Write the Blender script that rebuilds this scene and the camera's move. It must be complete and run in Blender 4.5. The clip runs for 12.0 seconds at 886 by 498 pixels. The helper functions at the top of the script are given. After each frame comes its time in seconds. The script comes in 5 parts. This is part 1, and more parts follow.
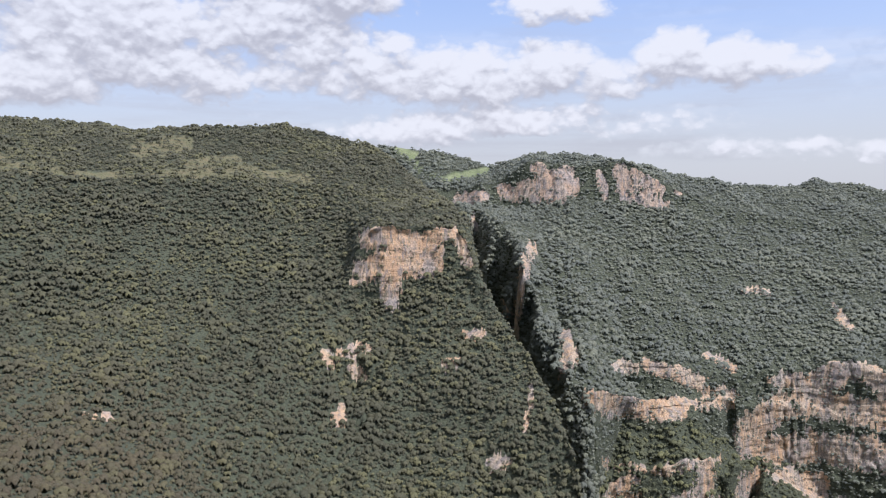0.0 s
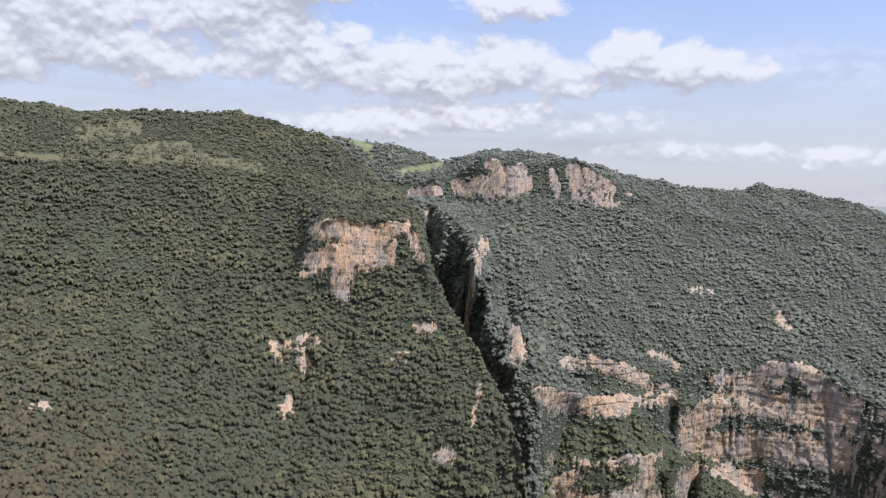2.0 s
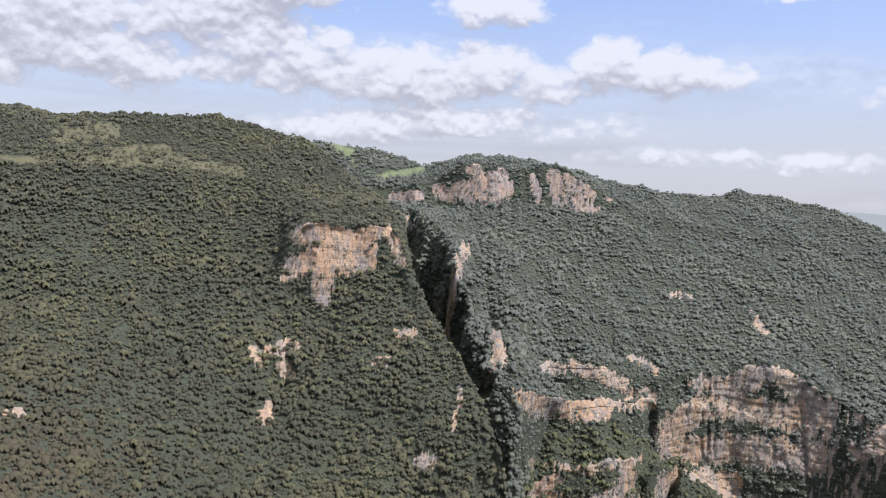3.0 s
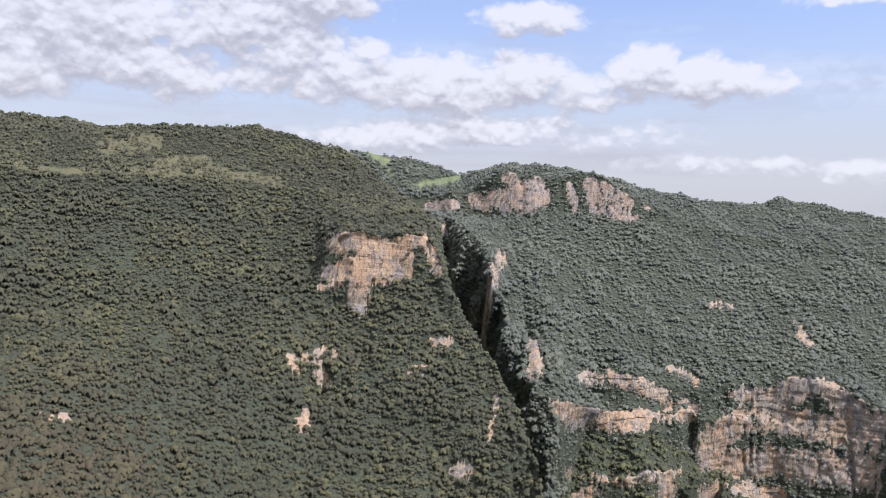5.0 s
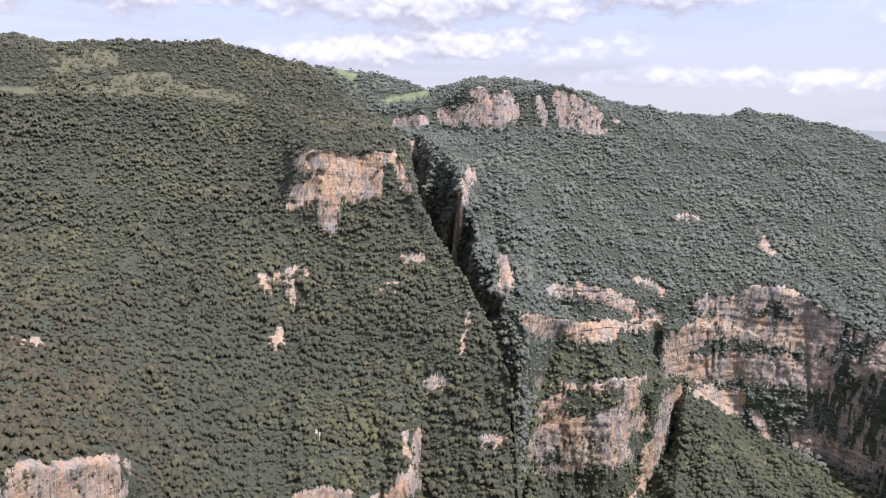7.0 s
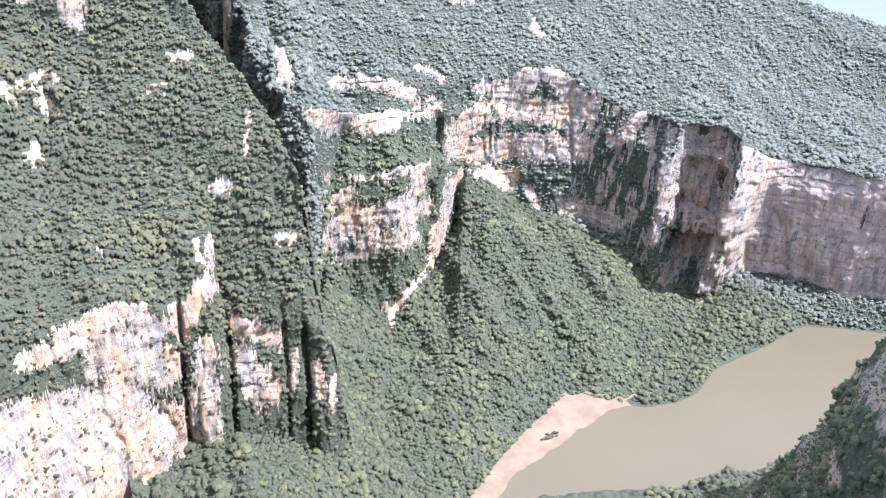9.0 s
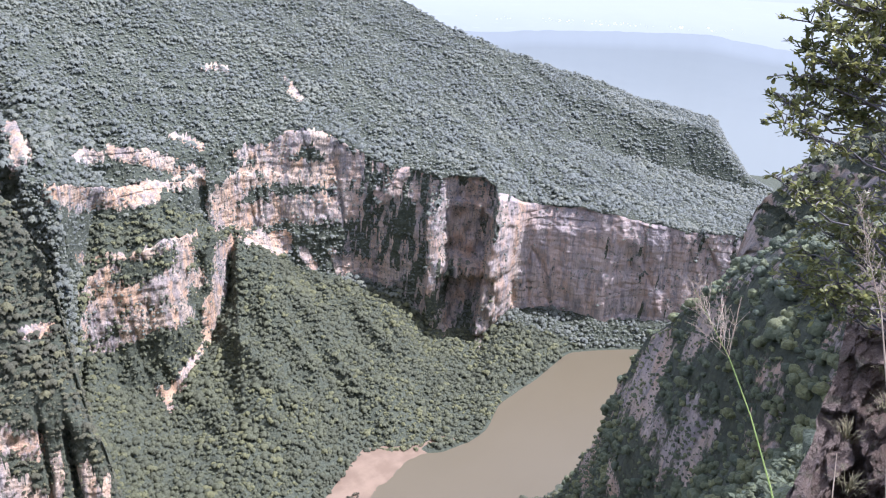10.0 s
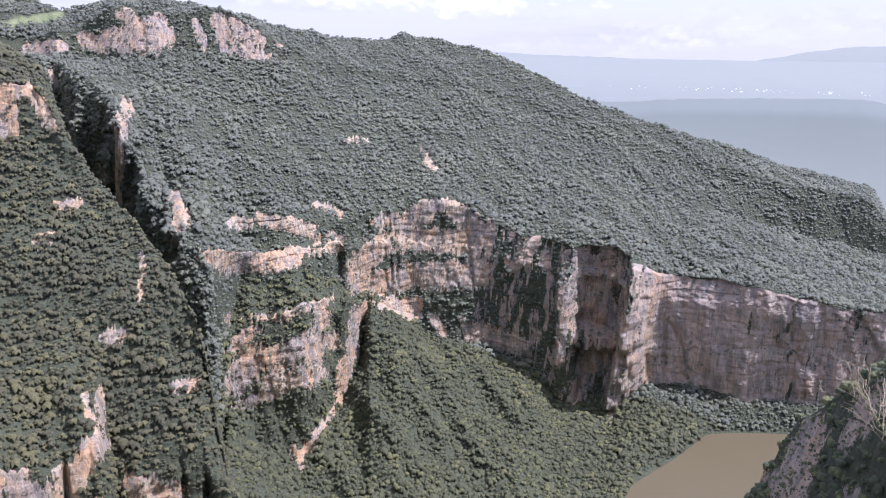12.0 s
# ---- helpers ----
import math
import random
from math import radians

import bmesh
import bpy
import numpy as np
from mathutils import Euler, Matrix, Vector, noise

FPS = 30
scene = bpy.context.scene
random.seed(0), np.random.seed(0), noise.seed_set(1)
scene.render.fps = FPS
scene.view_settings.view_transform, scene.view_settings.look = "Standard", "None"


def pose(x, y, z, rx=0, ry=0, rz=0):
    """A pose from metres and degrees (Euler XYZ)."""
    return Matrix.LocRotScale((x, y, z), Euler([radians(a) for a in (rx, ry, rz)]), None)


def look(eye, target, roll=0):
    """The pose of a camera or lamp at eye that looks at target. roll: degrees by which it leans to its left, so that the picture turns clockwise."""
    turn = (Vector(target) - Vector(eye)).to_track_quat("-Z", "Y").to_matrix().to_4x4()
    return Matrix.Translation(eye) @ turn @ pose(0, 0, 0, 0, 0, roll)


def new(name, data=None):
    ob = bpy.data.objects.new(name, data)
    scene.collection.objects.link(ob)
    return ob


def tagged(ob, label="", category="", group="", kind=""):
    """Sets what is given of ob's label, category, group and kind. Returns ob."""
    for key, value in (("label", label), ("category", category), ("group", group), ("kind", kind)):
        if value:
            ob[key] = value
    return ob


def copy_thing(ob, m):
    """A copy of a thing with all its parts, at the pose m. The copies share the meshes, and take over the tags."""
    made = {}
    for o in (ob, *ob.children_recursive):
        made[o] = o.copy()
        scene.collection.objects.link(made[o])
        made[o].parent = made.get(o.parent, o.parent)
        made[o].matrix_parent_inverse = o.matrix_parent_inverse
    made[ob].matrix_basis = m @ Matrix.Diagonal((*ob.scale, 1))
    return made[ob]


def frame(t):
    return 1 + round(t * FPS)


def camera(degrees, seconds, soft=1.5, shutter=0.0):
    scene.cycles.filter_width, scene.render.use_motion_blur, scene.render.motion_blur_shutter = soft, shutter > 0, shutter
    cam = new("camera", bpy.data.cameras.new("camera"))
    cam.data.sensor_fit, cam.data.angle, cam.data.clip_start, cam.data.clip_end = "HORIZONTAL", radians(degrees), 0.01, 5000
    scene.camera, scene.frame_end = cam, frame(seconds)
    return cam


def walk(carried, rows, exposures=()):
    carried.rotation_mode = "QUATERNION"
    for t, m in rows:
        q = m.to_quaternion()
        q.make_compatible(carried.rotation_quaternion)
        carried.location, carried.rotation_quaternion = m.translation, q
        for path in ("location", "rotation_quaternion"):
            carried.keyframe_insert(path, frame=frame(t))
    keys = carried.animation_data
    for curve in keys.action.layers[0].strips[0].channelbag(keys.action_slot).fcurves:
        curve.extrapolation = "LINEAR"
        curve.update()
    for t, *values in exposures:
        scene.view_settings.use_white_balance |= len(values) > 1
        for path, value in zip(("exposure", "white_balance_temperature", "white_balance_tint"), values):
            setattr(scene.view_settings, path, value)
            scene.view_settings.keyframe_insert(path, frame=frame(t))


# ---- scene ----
# ============ camera: held by hand at the rim of a canyon, 700 m above its river ============
cam = camera(61.2, 12.0, soft=1.1)
EYE = 700.0
ROWS = [  # seconds, tilt, lean, turn
    (0.0, 85.800, -0.000, 0.000),
    (0.5, 85.566, -0.745, -2.260),
    (1.0, 85.757, -1.283, -4.326),
    (1.5, 85.636, -1.511, -3.779),
    (2.0, 85.414, -1.746, -3.510),
    (2.5, 85.646, -2.074, -4.633),
    (3.0, 85.819, -1.988, -4.943),
    (5.0, 86.411, -1.776, -2.204),
    (5.5, 85.955, -1.403, -1.588),
    (6.0, 85.231, -1.061, -1.846),
    (6.5, 84.373, -0.720, -2.587),
    (7.0, 80.116, -1.016, -4.575),
    (7.2, 76.827, -0.991, -5.570),
    (8.8, 65.200, -1.094, -16.572),
    (9.0, 64.857, -1.632, -21.229),
    (9.5, 66.342, -3.067, -32.705),
    (10.0, 70.030, -2.540, -39.110),
    (10.5, 72.375, -1.767, -38.949),
    (11.0, 73.720, -0.991, -36.384),
    (11.5, 74.997, -0.807, -33.134),
    (12.0, 74.974, -0.658, -29.297),
]
EXPOSURES = [  # seconds, stops, kelvin, tint
    (0.0, 0.36, 5480, 19), (6.5, 0.40, 5500, 22), (7.2, 0.76, 5420, 26), (8.8, 1.84, 5000, 23), (9.2, 1.81, 5000, 24),
    (9.8, 1.46, 5060, 27), (10.5, 1.02, 5160, 29), (12.0, 0.83, 5240, 29),
]
walk(cam, [(t, pose(0, 0, EYE, rx, ry, rz)) for t, rx, ry, rz in ROWS], EXPOSURES)

# ============ light: high sun behind the lookout, towards the right ============
SUN_BEARING, SUN_HEIGHT = 122.0, 57.0
sun_dir = Vector((math.sin(radians(SUN_BEARING)) * math.cos(radians(SUN_HEIGHT)), math.cos(radians(SUN_BEARING)) * math.cos(radians(SUN_HEIGHT)), math.sin(radians(SUN_HEIGHT))))
sun = new("sun", bpy.data.lights.new("sun", "SUN"))
sun.data.energy, sun.data.angle, sun.data.color = 3.9, radians(0.53), (1.0, 0.93, 0.83)
sun.matrix_world = look(sun_dir * 3000, (0, 0, 0))


class Nodes:
    """Short hand for node trees."""

    def __init__(self, tree):
        self.tree = tree
        tree.nodes.clear()

    def add(self, kind, inputs=None, **props):
        n = self.tree.nodes.new(kind)
        for k, v in props.items():
            setattr(n, k, v)
        for k, v in (inputs or {}).items():
            if isinstance(v, bpy.types.NodeSocket):
                self.tree.links.new(v, n.inputs[k])
            else:
                n.inputs[k].default_value = v
        return n

    def math(self, op, a, b=0.0, c=0.0, clamp=False):
        return self.add("ShaderNodeMath", {0: a, 1: b, 2: c}, operation=op, use_clamp=clamp).outputs[0]

    def noise(self, vec, scale, detail=3.0, rough=0.55, lac=2.0):
        return self.add("ShaderNodeTexNoise", {"Vector": vec, "Scale": scale, "Detail": detail, "Roughness": rough, "Lacunarity": lac}).outputs[0]

    def scale(self, vec, s):
        return self.add("ShaderNodeMapping", {"Vector": vec, "Scale": s}).outputs[0]

    def step(self, v, lo, hi):
        return self.add("ShaderNodeMapRange", {0: v, 1: lo, 2: hi, 3: 0.0, 4: 1.0}, interpolation_type="SMOOTHSTEP").outputs[0]

    def mix(self, f, a, b):
        n = self.add("ShaderNodeMix", data_type="RGBA")
        for i, v in ((0, f), (6, a), (7, b)):
            if isinstance(v, bpy.types.NodeSocket):
                self.tree.links.new(v, n.inputs[i])
            else:
                n.inputs[i].default_value = v if i == 0 else (*v, 1.0)
        return n.outputs[2]


# ============ sky: blue with fair-weather cumulus ============
# bearing, height, half width, half height (degrees), weight of each cloud mass
CLOUDS = [
    (16.9, 9.9, 2.6, 2.0, 1.0), (20.6, 9.3, 2.3, 1.7, 1.0), (24.0, 9.0, 3.2, 1.3, 1.0),
    (12.5, 8.3, 3.0, 1.4, 0.9), (7.8, 9.3, 3.6, 2.0, 0.9), (1.5, 8.8, 5.5, 2.3, 0.8),
    (-7.5, 9.6, 7.0, 2.6, 0.85), (-25.0, 12.5, 8.0, 4.0, 0.9), (-16.0, 8.2, 9.0, 1.2, 0.7),
    (-29.0, 7.5, 7.0, 1.8, 0.8), (-7.0, 14.8, 5.0, 2.2, 0.8), (8.0, 13.6, 4.0, 1.2, 0.75),
    (6.0, 5.6, 8.0, 1.1, 0.5), (31.0, 14.3, 5.0, 0.7, 0.6), (-2.0, 4.8, 5.0, 1.0, 0.6),
    (22.0, 3.4, 5.0, 0.6, 0.4), (-16.0, 15.0, 4.0, 2.0, 0.7), (36.0, 7.5, 3.0, 0.8, 0.5),
]
CLOUDS += [  # fillings between them
    (-14.0, 12.0, 8.0, 2.6, 0.85), (-21.0, 9.0, 7.0, 2.2, 0.8), (-29.0, 14.5, 5.0, 3.0, 0.9), (13.0, 5.2, 7.0, 0.8, 0.35), (33.0, 3.0, 6.0, 0.6, 0.3), (24.0, 14.8, 2.0, 0.4, 0.45),
]
world = bpy.data.worlds.new("sky")
scene.world = world
world.use_nodes = True
N = Nodes(world.node_tree)
coord = N.add("ShaderNodeTexCoord").outputs["Generated"]
sep = N.add("ShaderNodeSeparateXYZ", {0: coord})
bear = N.math("MULTIPLY", N.math("ARCTAN2", sep.outputs[0], sep.outputs[1]), 180 / math.pi)
high = N.math("MULTIPLY", N.math("ARCSINE", sep.outputs[2]), 180 / math.pi)


def cloud_field(up):
    """How much cloud there is, up degrees above each place of the sky."""
    h = N.math("ADD", high, up)
    p = N.add("ShaderNodeCombineXYZ", {0: bear, 1: N.math("MULTIPLY", h, 1.5), 2: 3.0}).outputs[0]
    big = N.noise(p, 0.11, 4.0, 0.5)
    swirl = N.add("ShaderNodeTexNoise", {"Vector": p, "Scale": 0.7, "Detail": 4.0}).outputs["Color"]
    q = N.add("ShaderNodeVectorMath", {0: p, 1: N.add("ShaderNodeVectorMath", {0: swirl, 1: (1.5, 1.5, 0.0)}, operation="MULTIPLY").outputs[0]}, operation="ADD").outputs[0]
    heap = N.add("ShaderNodeTexVoronoi", {"Vector": q, "Scale": 0.45, "Smoothness": 0.35, "Detail": 2.0, "Roughness": 0.55}, feature="SMOOTH_F1").outputs["Distance"]
    fine = N.math("SUBTRACT", 1.1, N.math("MULTIPLY", heap, 1.15))
    fine = N.math("ADD", fine, N.math("MULTIPLY", N.math("SUBTRACT", N.noise(p, 1.1, 6.0, 0.62), 0.5), 0.55))
    total = None
    for b0, h0, rb, rh, w in CLOUDS:
        x = N.math("MULTIPLY", N.math("SUBTRACT", bear, b0), 1 / rb)
        y = N.math("MULTIPLY", N.math("SUBTRACT", h, h0), 1 / rh)
        q = N.math("ADD", N.math("MULTIPLY", x, x), N.math("MULTIPLY", y, y))
        bump = N.math("MULTIPLY", N.math("SUBTRACT", 1.3, q, clamp=False), w)
        bump = N.math("MAXIMUM", bump, -1.2)
        total = bump if total is None else N.add("ShaderNodeMath", {0: total, 1: bump, 2: 0.35}, operation="SMOOTH_MAX").outputs[0]
    return N.math("ADD", N.math("MULTIPLY", total, 0.46), N.math("ADD", N.math("MULTIPLY", big, 0.95), N.math("MULTIPLY", fine, 0.42)))


dens = N.math("ADD", cloud_field(0.0), N.math("MULTIPLY", N.step(high, 19.0, 32.0), 0.62))  # broken cloud overhead too, out of view, added to brighten the shade
cover = N.step(dens, 0.40, 0.82)
slope = N.math("ADD", N.math("MULTIPLY", N.math("SUBTRACT", dens, cloud_field(0.45)), 1.3), N.math("SUBTRACT", dens, cloud_field(1.7)))
lit = N.step(slope, -0.62, 0.55)
cloud_col = N.mix(lit, (0.59, 0.56, 0.525), (1.0, 0.955, 0.85))
sky = N.add("ShaderNodeTexSky", sky_type="NISHITA", sun_disc=False, sun_elevation=radians(SUN_HEIGHT), sun_rotation=radians(SUN_BEARING), altitude=900.0, air_density=1.0, dust_density=2.5, ozone_density=1.5)
sky_bg = N.add("ShaderNodeBackground", {"Color": sky.outputs[0], "Strength": 0.15})
haze = N.step(high, 17.0, 1.0)
stretched = N.add("ShaderNodeCombineXYZ", {0: N.math("MULTIPLY", bear, 0.05), 1: N.math("MULTIPLY", high, 0.42), 2: 1.0}).outputs[0]
veil = N.math("MULTIPLY", N.step(N.noise(stretched, 1.0, 6.0, 0.6), 0.42, 0.72), N.step(high, 18.0, 5.0))
sky_tint = N.add("ShaderNodeBackground", {"Color": (0.91, 0.875, 0.775, 1.0), "Strength": 0.57})
low_sky = N.add("ShaderNodeMixShader", {0: N.math("ADD", N.math("MULTIPLY", haze, 0.64), 0.26), 1: sky_bg.outputs[0], 2: sky_tint.outputs[0]})
cloud_bg = N.add("ShaderNodeBackground", {"Color": cloud_col, "Strength": 0.71})
over = N.add("ShaderNodeMixShader", {0: N.math("MAXIMUM", N.math("MULTIPLY", cover, 0.93), N.math("MULTIPLY", veil, 0.5)), 1: low_sky.outputs[0], 2: cloud_bg.outputs[0]})
N.add("ShaderNodeOutputWorld", {0: over.outputs[0]})

# ============ materials ============


def material(name, rough=0.85):
    m = bpy.data.materials.new(name)
    m.use_nodes = True
    n = Nodes(m.node_tree)
    b = n.add("ShaderNodeBsdfPrincipled", {"Roughness": rough})
    n.add("ShaderNodeOutputMaterial", {0: b.outputs[0]})
    return m, n, b


def link(n, out, node, key):
    n.tree.links.new(out, node.inputs[key])


def bump(n, b, height, distance, strength=1.0):
    link(n, n.add("ShaderNodeBump", {"Height": height, "Distance": distance, "Strength": strength}).outputs[0], b, "Normal")


def rock_colour(n, pos):
    """Pale limestone with warm fresh faces, grey weathering, dark bedding joints and water streaks that run down it."""
    patch = n.noise(n.scale(pos, (0.02, 0.02, 0.014)), 1.0, 5.0, 0.62)
    warm = n.noise(n.scale(pos, (0.025, 0.025, 0.012)), 1.0, 5.0, 0.6)
    streak = n.noise(n.scale(pos, (0.09, 0.09, 0.008)), 1.0, 6.0, 0.66)
    thin = n.noise(n.scale(pos, (0.32, 0.32, 0.020)), 1.0, 5.0, 0.7)
    beds = n.noise(n.scale(pos, (0.022, 0.022, 0.26)), 1.0, 5.0, 0.66)
    grain = n.noise(pos, 0.35, 6.0, 0.72)
    c = n.mix(n.step(warm, 0.40, 0.60), (0.50, 0.38, 0.255), (0.53, 0.335, 0.18))
    c = n.mix(n.math("MULTIPLY", n.step(patch, 0.48, 0.62), 0.75), c, (0.34, 0.30, 0.265))
    c = n.mix(n.math("MULTIPLY", n.step(beds, 0.54, 0.62), 0.3), c, (0.23, 0.185, 0.145))
    c = n.mix(n.math("MULTIPLY", n.step(streak, 0.49, 0.60), 0.75), c, (0.21, 0.19, 0.175))
    c = n.mix(n.math("MULTIPLY", n.step(thin, 0.52, 0.60), 0.6), c, (0.20, 0.175, 0.15))
    c = n.mix(n.math("MULTIPLY", n.step(thin, 0.46, 0.38), 0.5), c, (0.54, 0.455, 0.34))
    c = n.mix(n.math("MULTIPLY", n.step(grain, 0.48, 0.34), 0.5), c, (0.17, 0.15, 0.115))
    ochre = n.noise(n.scale(pos, (0.05, 0.05, 0.018)), 1.0, 4.0, 0.6)
    c = n.mix(n.math("MULTIPLY", n.step(ochre, 0.54, 0.64), 0.75), c, (0.52, 0.325, 0.175))
    moss = n.noise(n.scale(pos, (0.22, 0.22, 0.05)), 1.0, 6.0, 0.72)
    c = n.mix(n.math("MULTIPLY", n.step(moss, 0.53, 0.61), 0.6), c, (0.13, 0.135, 0.075))
    # greyer rock by place: the far wall's haze and shade put into its colour
    haze_grey = n.add("ShaderNodeAttribute", attribute_name="greyed").outputs["Fac"]
    c = n.mix(n.math("MULTIPLY", haze_grey, 0.55), c, n.mix(n.step(streak, 0.42, 0.62), (0.42, 0.355, 0.32), (0.27, 0.235, 0.22)))
    return c, n.math("ADD", n.math("MULTIPLY", streak, 1.8), n.math("ADD", n.math("MULTIPLY", beds, 0.9), n.math("MULTIPLY", grain, 0.9)))


def make_ground_material(name):
    """Rock where it is steep, brushwood and leaf litter where soil lies, grass on the cleared meadow."""
    m, n, b = material(name, 0.95)
    geo = n.add("ShaderNodeNewGeometry")
    pos = geo.outputs["Position"]
    rock, height = rock_colour(n, pos)
    nz = n.add("ShaderNodeSeparateXYZ", {0: geo.outputs["Normal"]}).outputs[2]
    ragged = n.math("ADD", nz, n.math("MULTIPLY", n.math("SUBTRACT", n.noise(pos, 0.05, 5.0, 0.65), 0.5), 0.55))
    veg = n.add("ShaderNodeAttribute", attribute_name="veg").outputs["Fac"]
    creep = n.step(n.math("ADD", veg, n.math("MULTIPLY", n.math("SUBTRACT", n.noise(n.scale(pos, (0.2, 0.2, 0.07)), 1.0, 5.0, 0.7), 0.5), 1.1)), 0.42, 0.62)
    soil = n.math("MAXIMUM", n.step(ragged, 0.50, 0.66), creep)
    brush = n.mix(n.step(n.noise(pos, 0.25, 4.0, 0.65), 0.35, 0.7), (0.051, 0.058, 0.035), (0.087, 0.095, 0.052))
    grass = n.mix(n.step(n.noise(pos, 0.045, 6.0, 0.7), 0.35, 0.68), (0.158, 0.135, 0.066), (0.115, 0.118, 0.054))
    meadow = n.add("ShaderNodeAttribute", attribute_name="meadow").outputs["Fac"]
    pasture = n.add("ShaderNodeAttribute", attribute_name="pasture").outputs["Fac"]
    turf = n.mix(n.step(n.noise(pos, 0.03, 5.0, 0.7), 0.35, 0.68), (0.15, 0.18, 0.075), (0.21, 0.23, 0.11))
    soil = n.math("MAXIMUM", soil, pasture)
    bare = n.add("ShaderNodeAttribute", attribute_name="bare").outputs["Fac"]
    soil = n.math("MULTIPLY", soil, n.math("SUBTRACT", 1.0, n.step(n.math("ADD", bare, n.math("MULTIPLY", n.math("SUBTRACT", n.noise(pos, 0.3, 4.0, 0.7), 0.5), 0.5)), 0.4, 0.6)))
    c = n.mix(soil, rock, n.mix(pasture, n.mix(meadow, brush, grass), turf))
    link(n, c, b, "Base Color")
    bump(n, b, height, 2.2, 0.9)
    return m


def make_leaf_material(name, dark, mid, light, dry):
    """Broad-leaved canopy: colour by tree, mottled by leaf clumps."""
    m, n, b = material(name, 0.62)
    pos = n.add("ShaderNodeNewGeometry").outputs["Position"]
    tint = n.add("ShaderNodeAttribute", attribute_name="tint").outputs["Fac"]
    dryness = n.add("ShaderNodeAttribute", attribute_name="dry").outputs["Fac"]
    clump = n.noise(pos, 0.9, 3.0, 0.7)
    c = n.mix(n.step(tint, 0.0, 0.62), dark, mid)
    c = n.mix(n.step(tint, 0.60, 1.0), c, light)
    c = n.mix(dryness, c, dry)
    c = n.mix(n.math("MULTIPLY", n.step(clump, 0.62, 0.34), 0.5), c, tuple(0.7 * v for v in dark))
    link(n, c, b, "Base Color")
    b.inputs["Specular IOR Level"].default_value = 0.3
    bump(n, b, n.math("ADD", clump, n.math("MULTIPLY", n.noise(pos, 2.6, 3.0, 0.7), 0.4)), 1.1, 1.0)
    glow = n.add("ShaderNodeBsdfTranslucent", {0: c})
    both = n.add("ShaderNodeMixShader", {0: 0.08, 1: b.outputs[0], 2: glow.outputs[0]})
    n.add("ShaderNodeOutputMaterial", {0: both.outputs[0]}, is_active_output=True)
    return m


ground_mat = make_ground_material("limestone_and_brush")
leaf_mat = make_leaf_material("broad_leaves", (0.082, 0.081, 0.047), (0.108, 0.104, 0.056), (0.156, 0.148, 0.067), (0.121, 0.091, 0.053))
valley_leaf_mat = make_leaf_material("valley_leaves", (0.084, 0.089, 0.048), (0.109, 0.114, 0.058), (0.167, 0.165, 0.068), (0.150, 0.132, 0.070))
spur_leaf_mat = make_leaf_material("rim_leaves", (0.095, 0.114, 0.066), (0.145, 0.165, 0.084), (0.225, 0.235, 0.098), (0.22, 0.19, 0.09))
# far trees: same leaves made paler and bluer, haze put into their colour
far_leaf_mat = make_leaf_material("far_hazed_leaves", (0.133, 0.143, 0.111), (0.156, 0.166, 0.121), (0.192, 0.198, 0.131), (0.19, 0.175, 0.11))

water_mat, n_, b_ = material("silty_water", 0.35)
p_ = n_.add("ShaderNodeNewGeometry").outputs["Position"]
link(n_, n_.mix(n_.noise(p_, 0.006, 4.0, 0.6), (0.114, 0.094, 0.053), (0.131, 0.109, 0.063)), b_, "Base Color")
b_.inputs["Specular IOR Level"].default_value = 0.3
bump(n_, b_, n_.noise(p_, 0.5, 4.0, 0.6), 0.08, 0.5)

sand_mat, n_, b_ = material("river_sand", 0.9)
p_ = n_.add("ShaderNodeNewGeometry").outputs["Position"]
link(n_, n_.mix(n_.step(n_.noise(n_.scale(p_, (1, 1, 8)), 0.03, 5.0, 0.6), 0.35, 0.7), (0.175, 0.122, 0.072), (0.235, 0.168, 0.103)), b_, "Base Color")
bump(n_, b_, n_.noise(p_, 0.8, 4.0, 0.6), 0.2)




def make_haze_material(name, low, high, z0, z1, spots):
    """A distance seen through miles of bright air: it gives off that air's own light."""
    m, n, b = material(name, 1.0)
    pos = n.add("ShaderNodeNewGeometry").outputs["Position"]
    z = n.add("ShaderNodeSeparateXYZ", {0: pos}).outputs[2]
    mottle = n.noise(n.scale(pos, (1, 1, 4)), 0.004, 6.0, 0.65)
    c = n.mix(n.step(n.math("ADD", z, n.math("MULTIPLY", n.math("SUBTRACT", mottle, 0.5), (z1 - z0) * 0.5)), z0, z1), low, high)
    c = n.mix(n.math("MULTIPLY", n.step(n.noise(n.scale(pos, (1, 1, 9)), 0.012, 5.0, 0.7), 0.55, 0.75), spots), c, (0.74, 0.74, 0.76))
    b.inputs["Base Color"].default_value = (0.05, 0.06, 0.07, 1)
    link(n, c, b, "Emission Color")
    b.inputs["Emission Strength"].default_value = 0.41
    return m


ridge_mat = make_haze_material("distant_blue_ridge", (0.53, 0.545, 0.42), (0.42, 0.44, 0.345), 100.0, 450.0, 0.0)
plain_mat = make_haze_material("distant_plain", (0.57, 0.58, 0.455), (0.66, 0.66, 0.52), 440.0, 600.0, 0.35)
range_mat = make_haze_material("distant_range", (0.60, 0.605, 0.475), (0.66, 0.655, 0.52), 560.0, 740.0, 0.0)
town_mat, n_, b_ = material("whitewashed_buildings", 0.7)
b_.inputs["Base Color"].default_value = (0.85, 0.85, 0.85, 1)
# white walls also glow faintly: brightness of the distance put in as emission
b_.inputs["Emission Color"].default_value, b_.inputs["Emission Strength"].default_value = (0.7, 0.72, 0.76, 1), 0.12


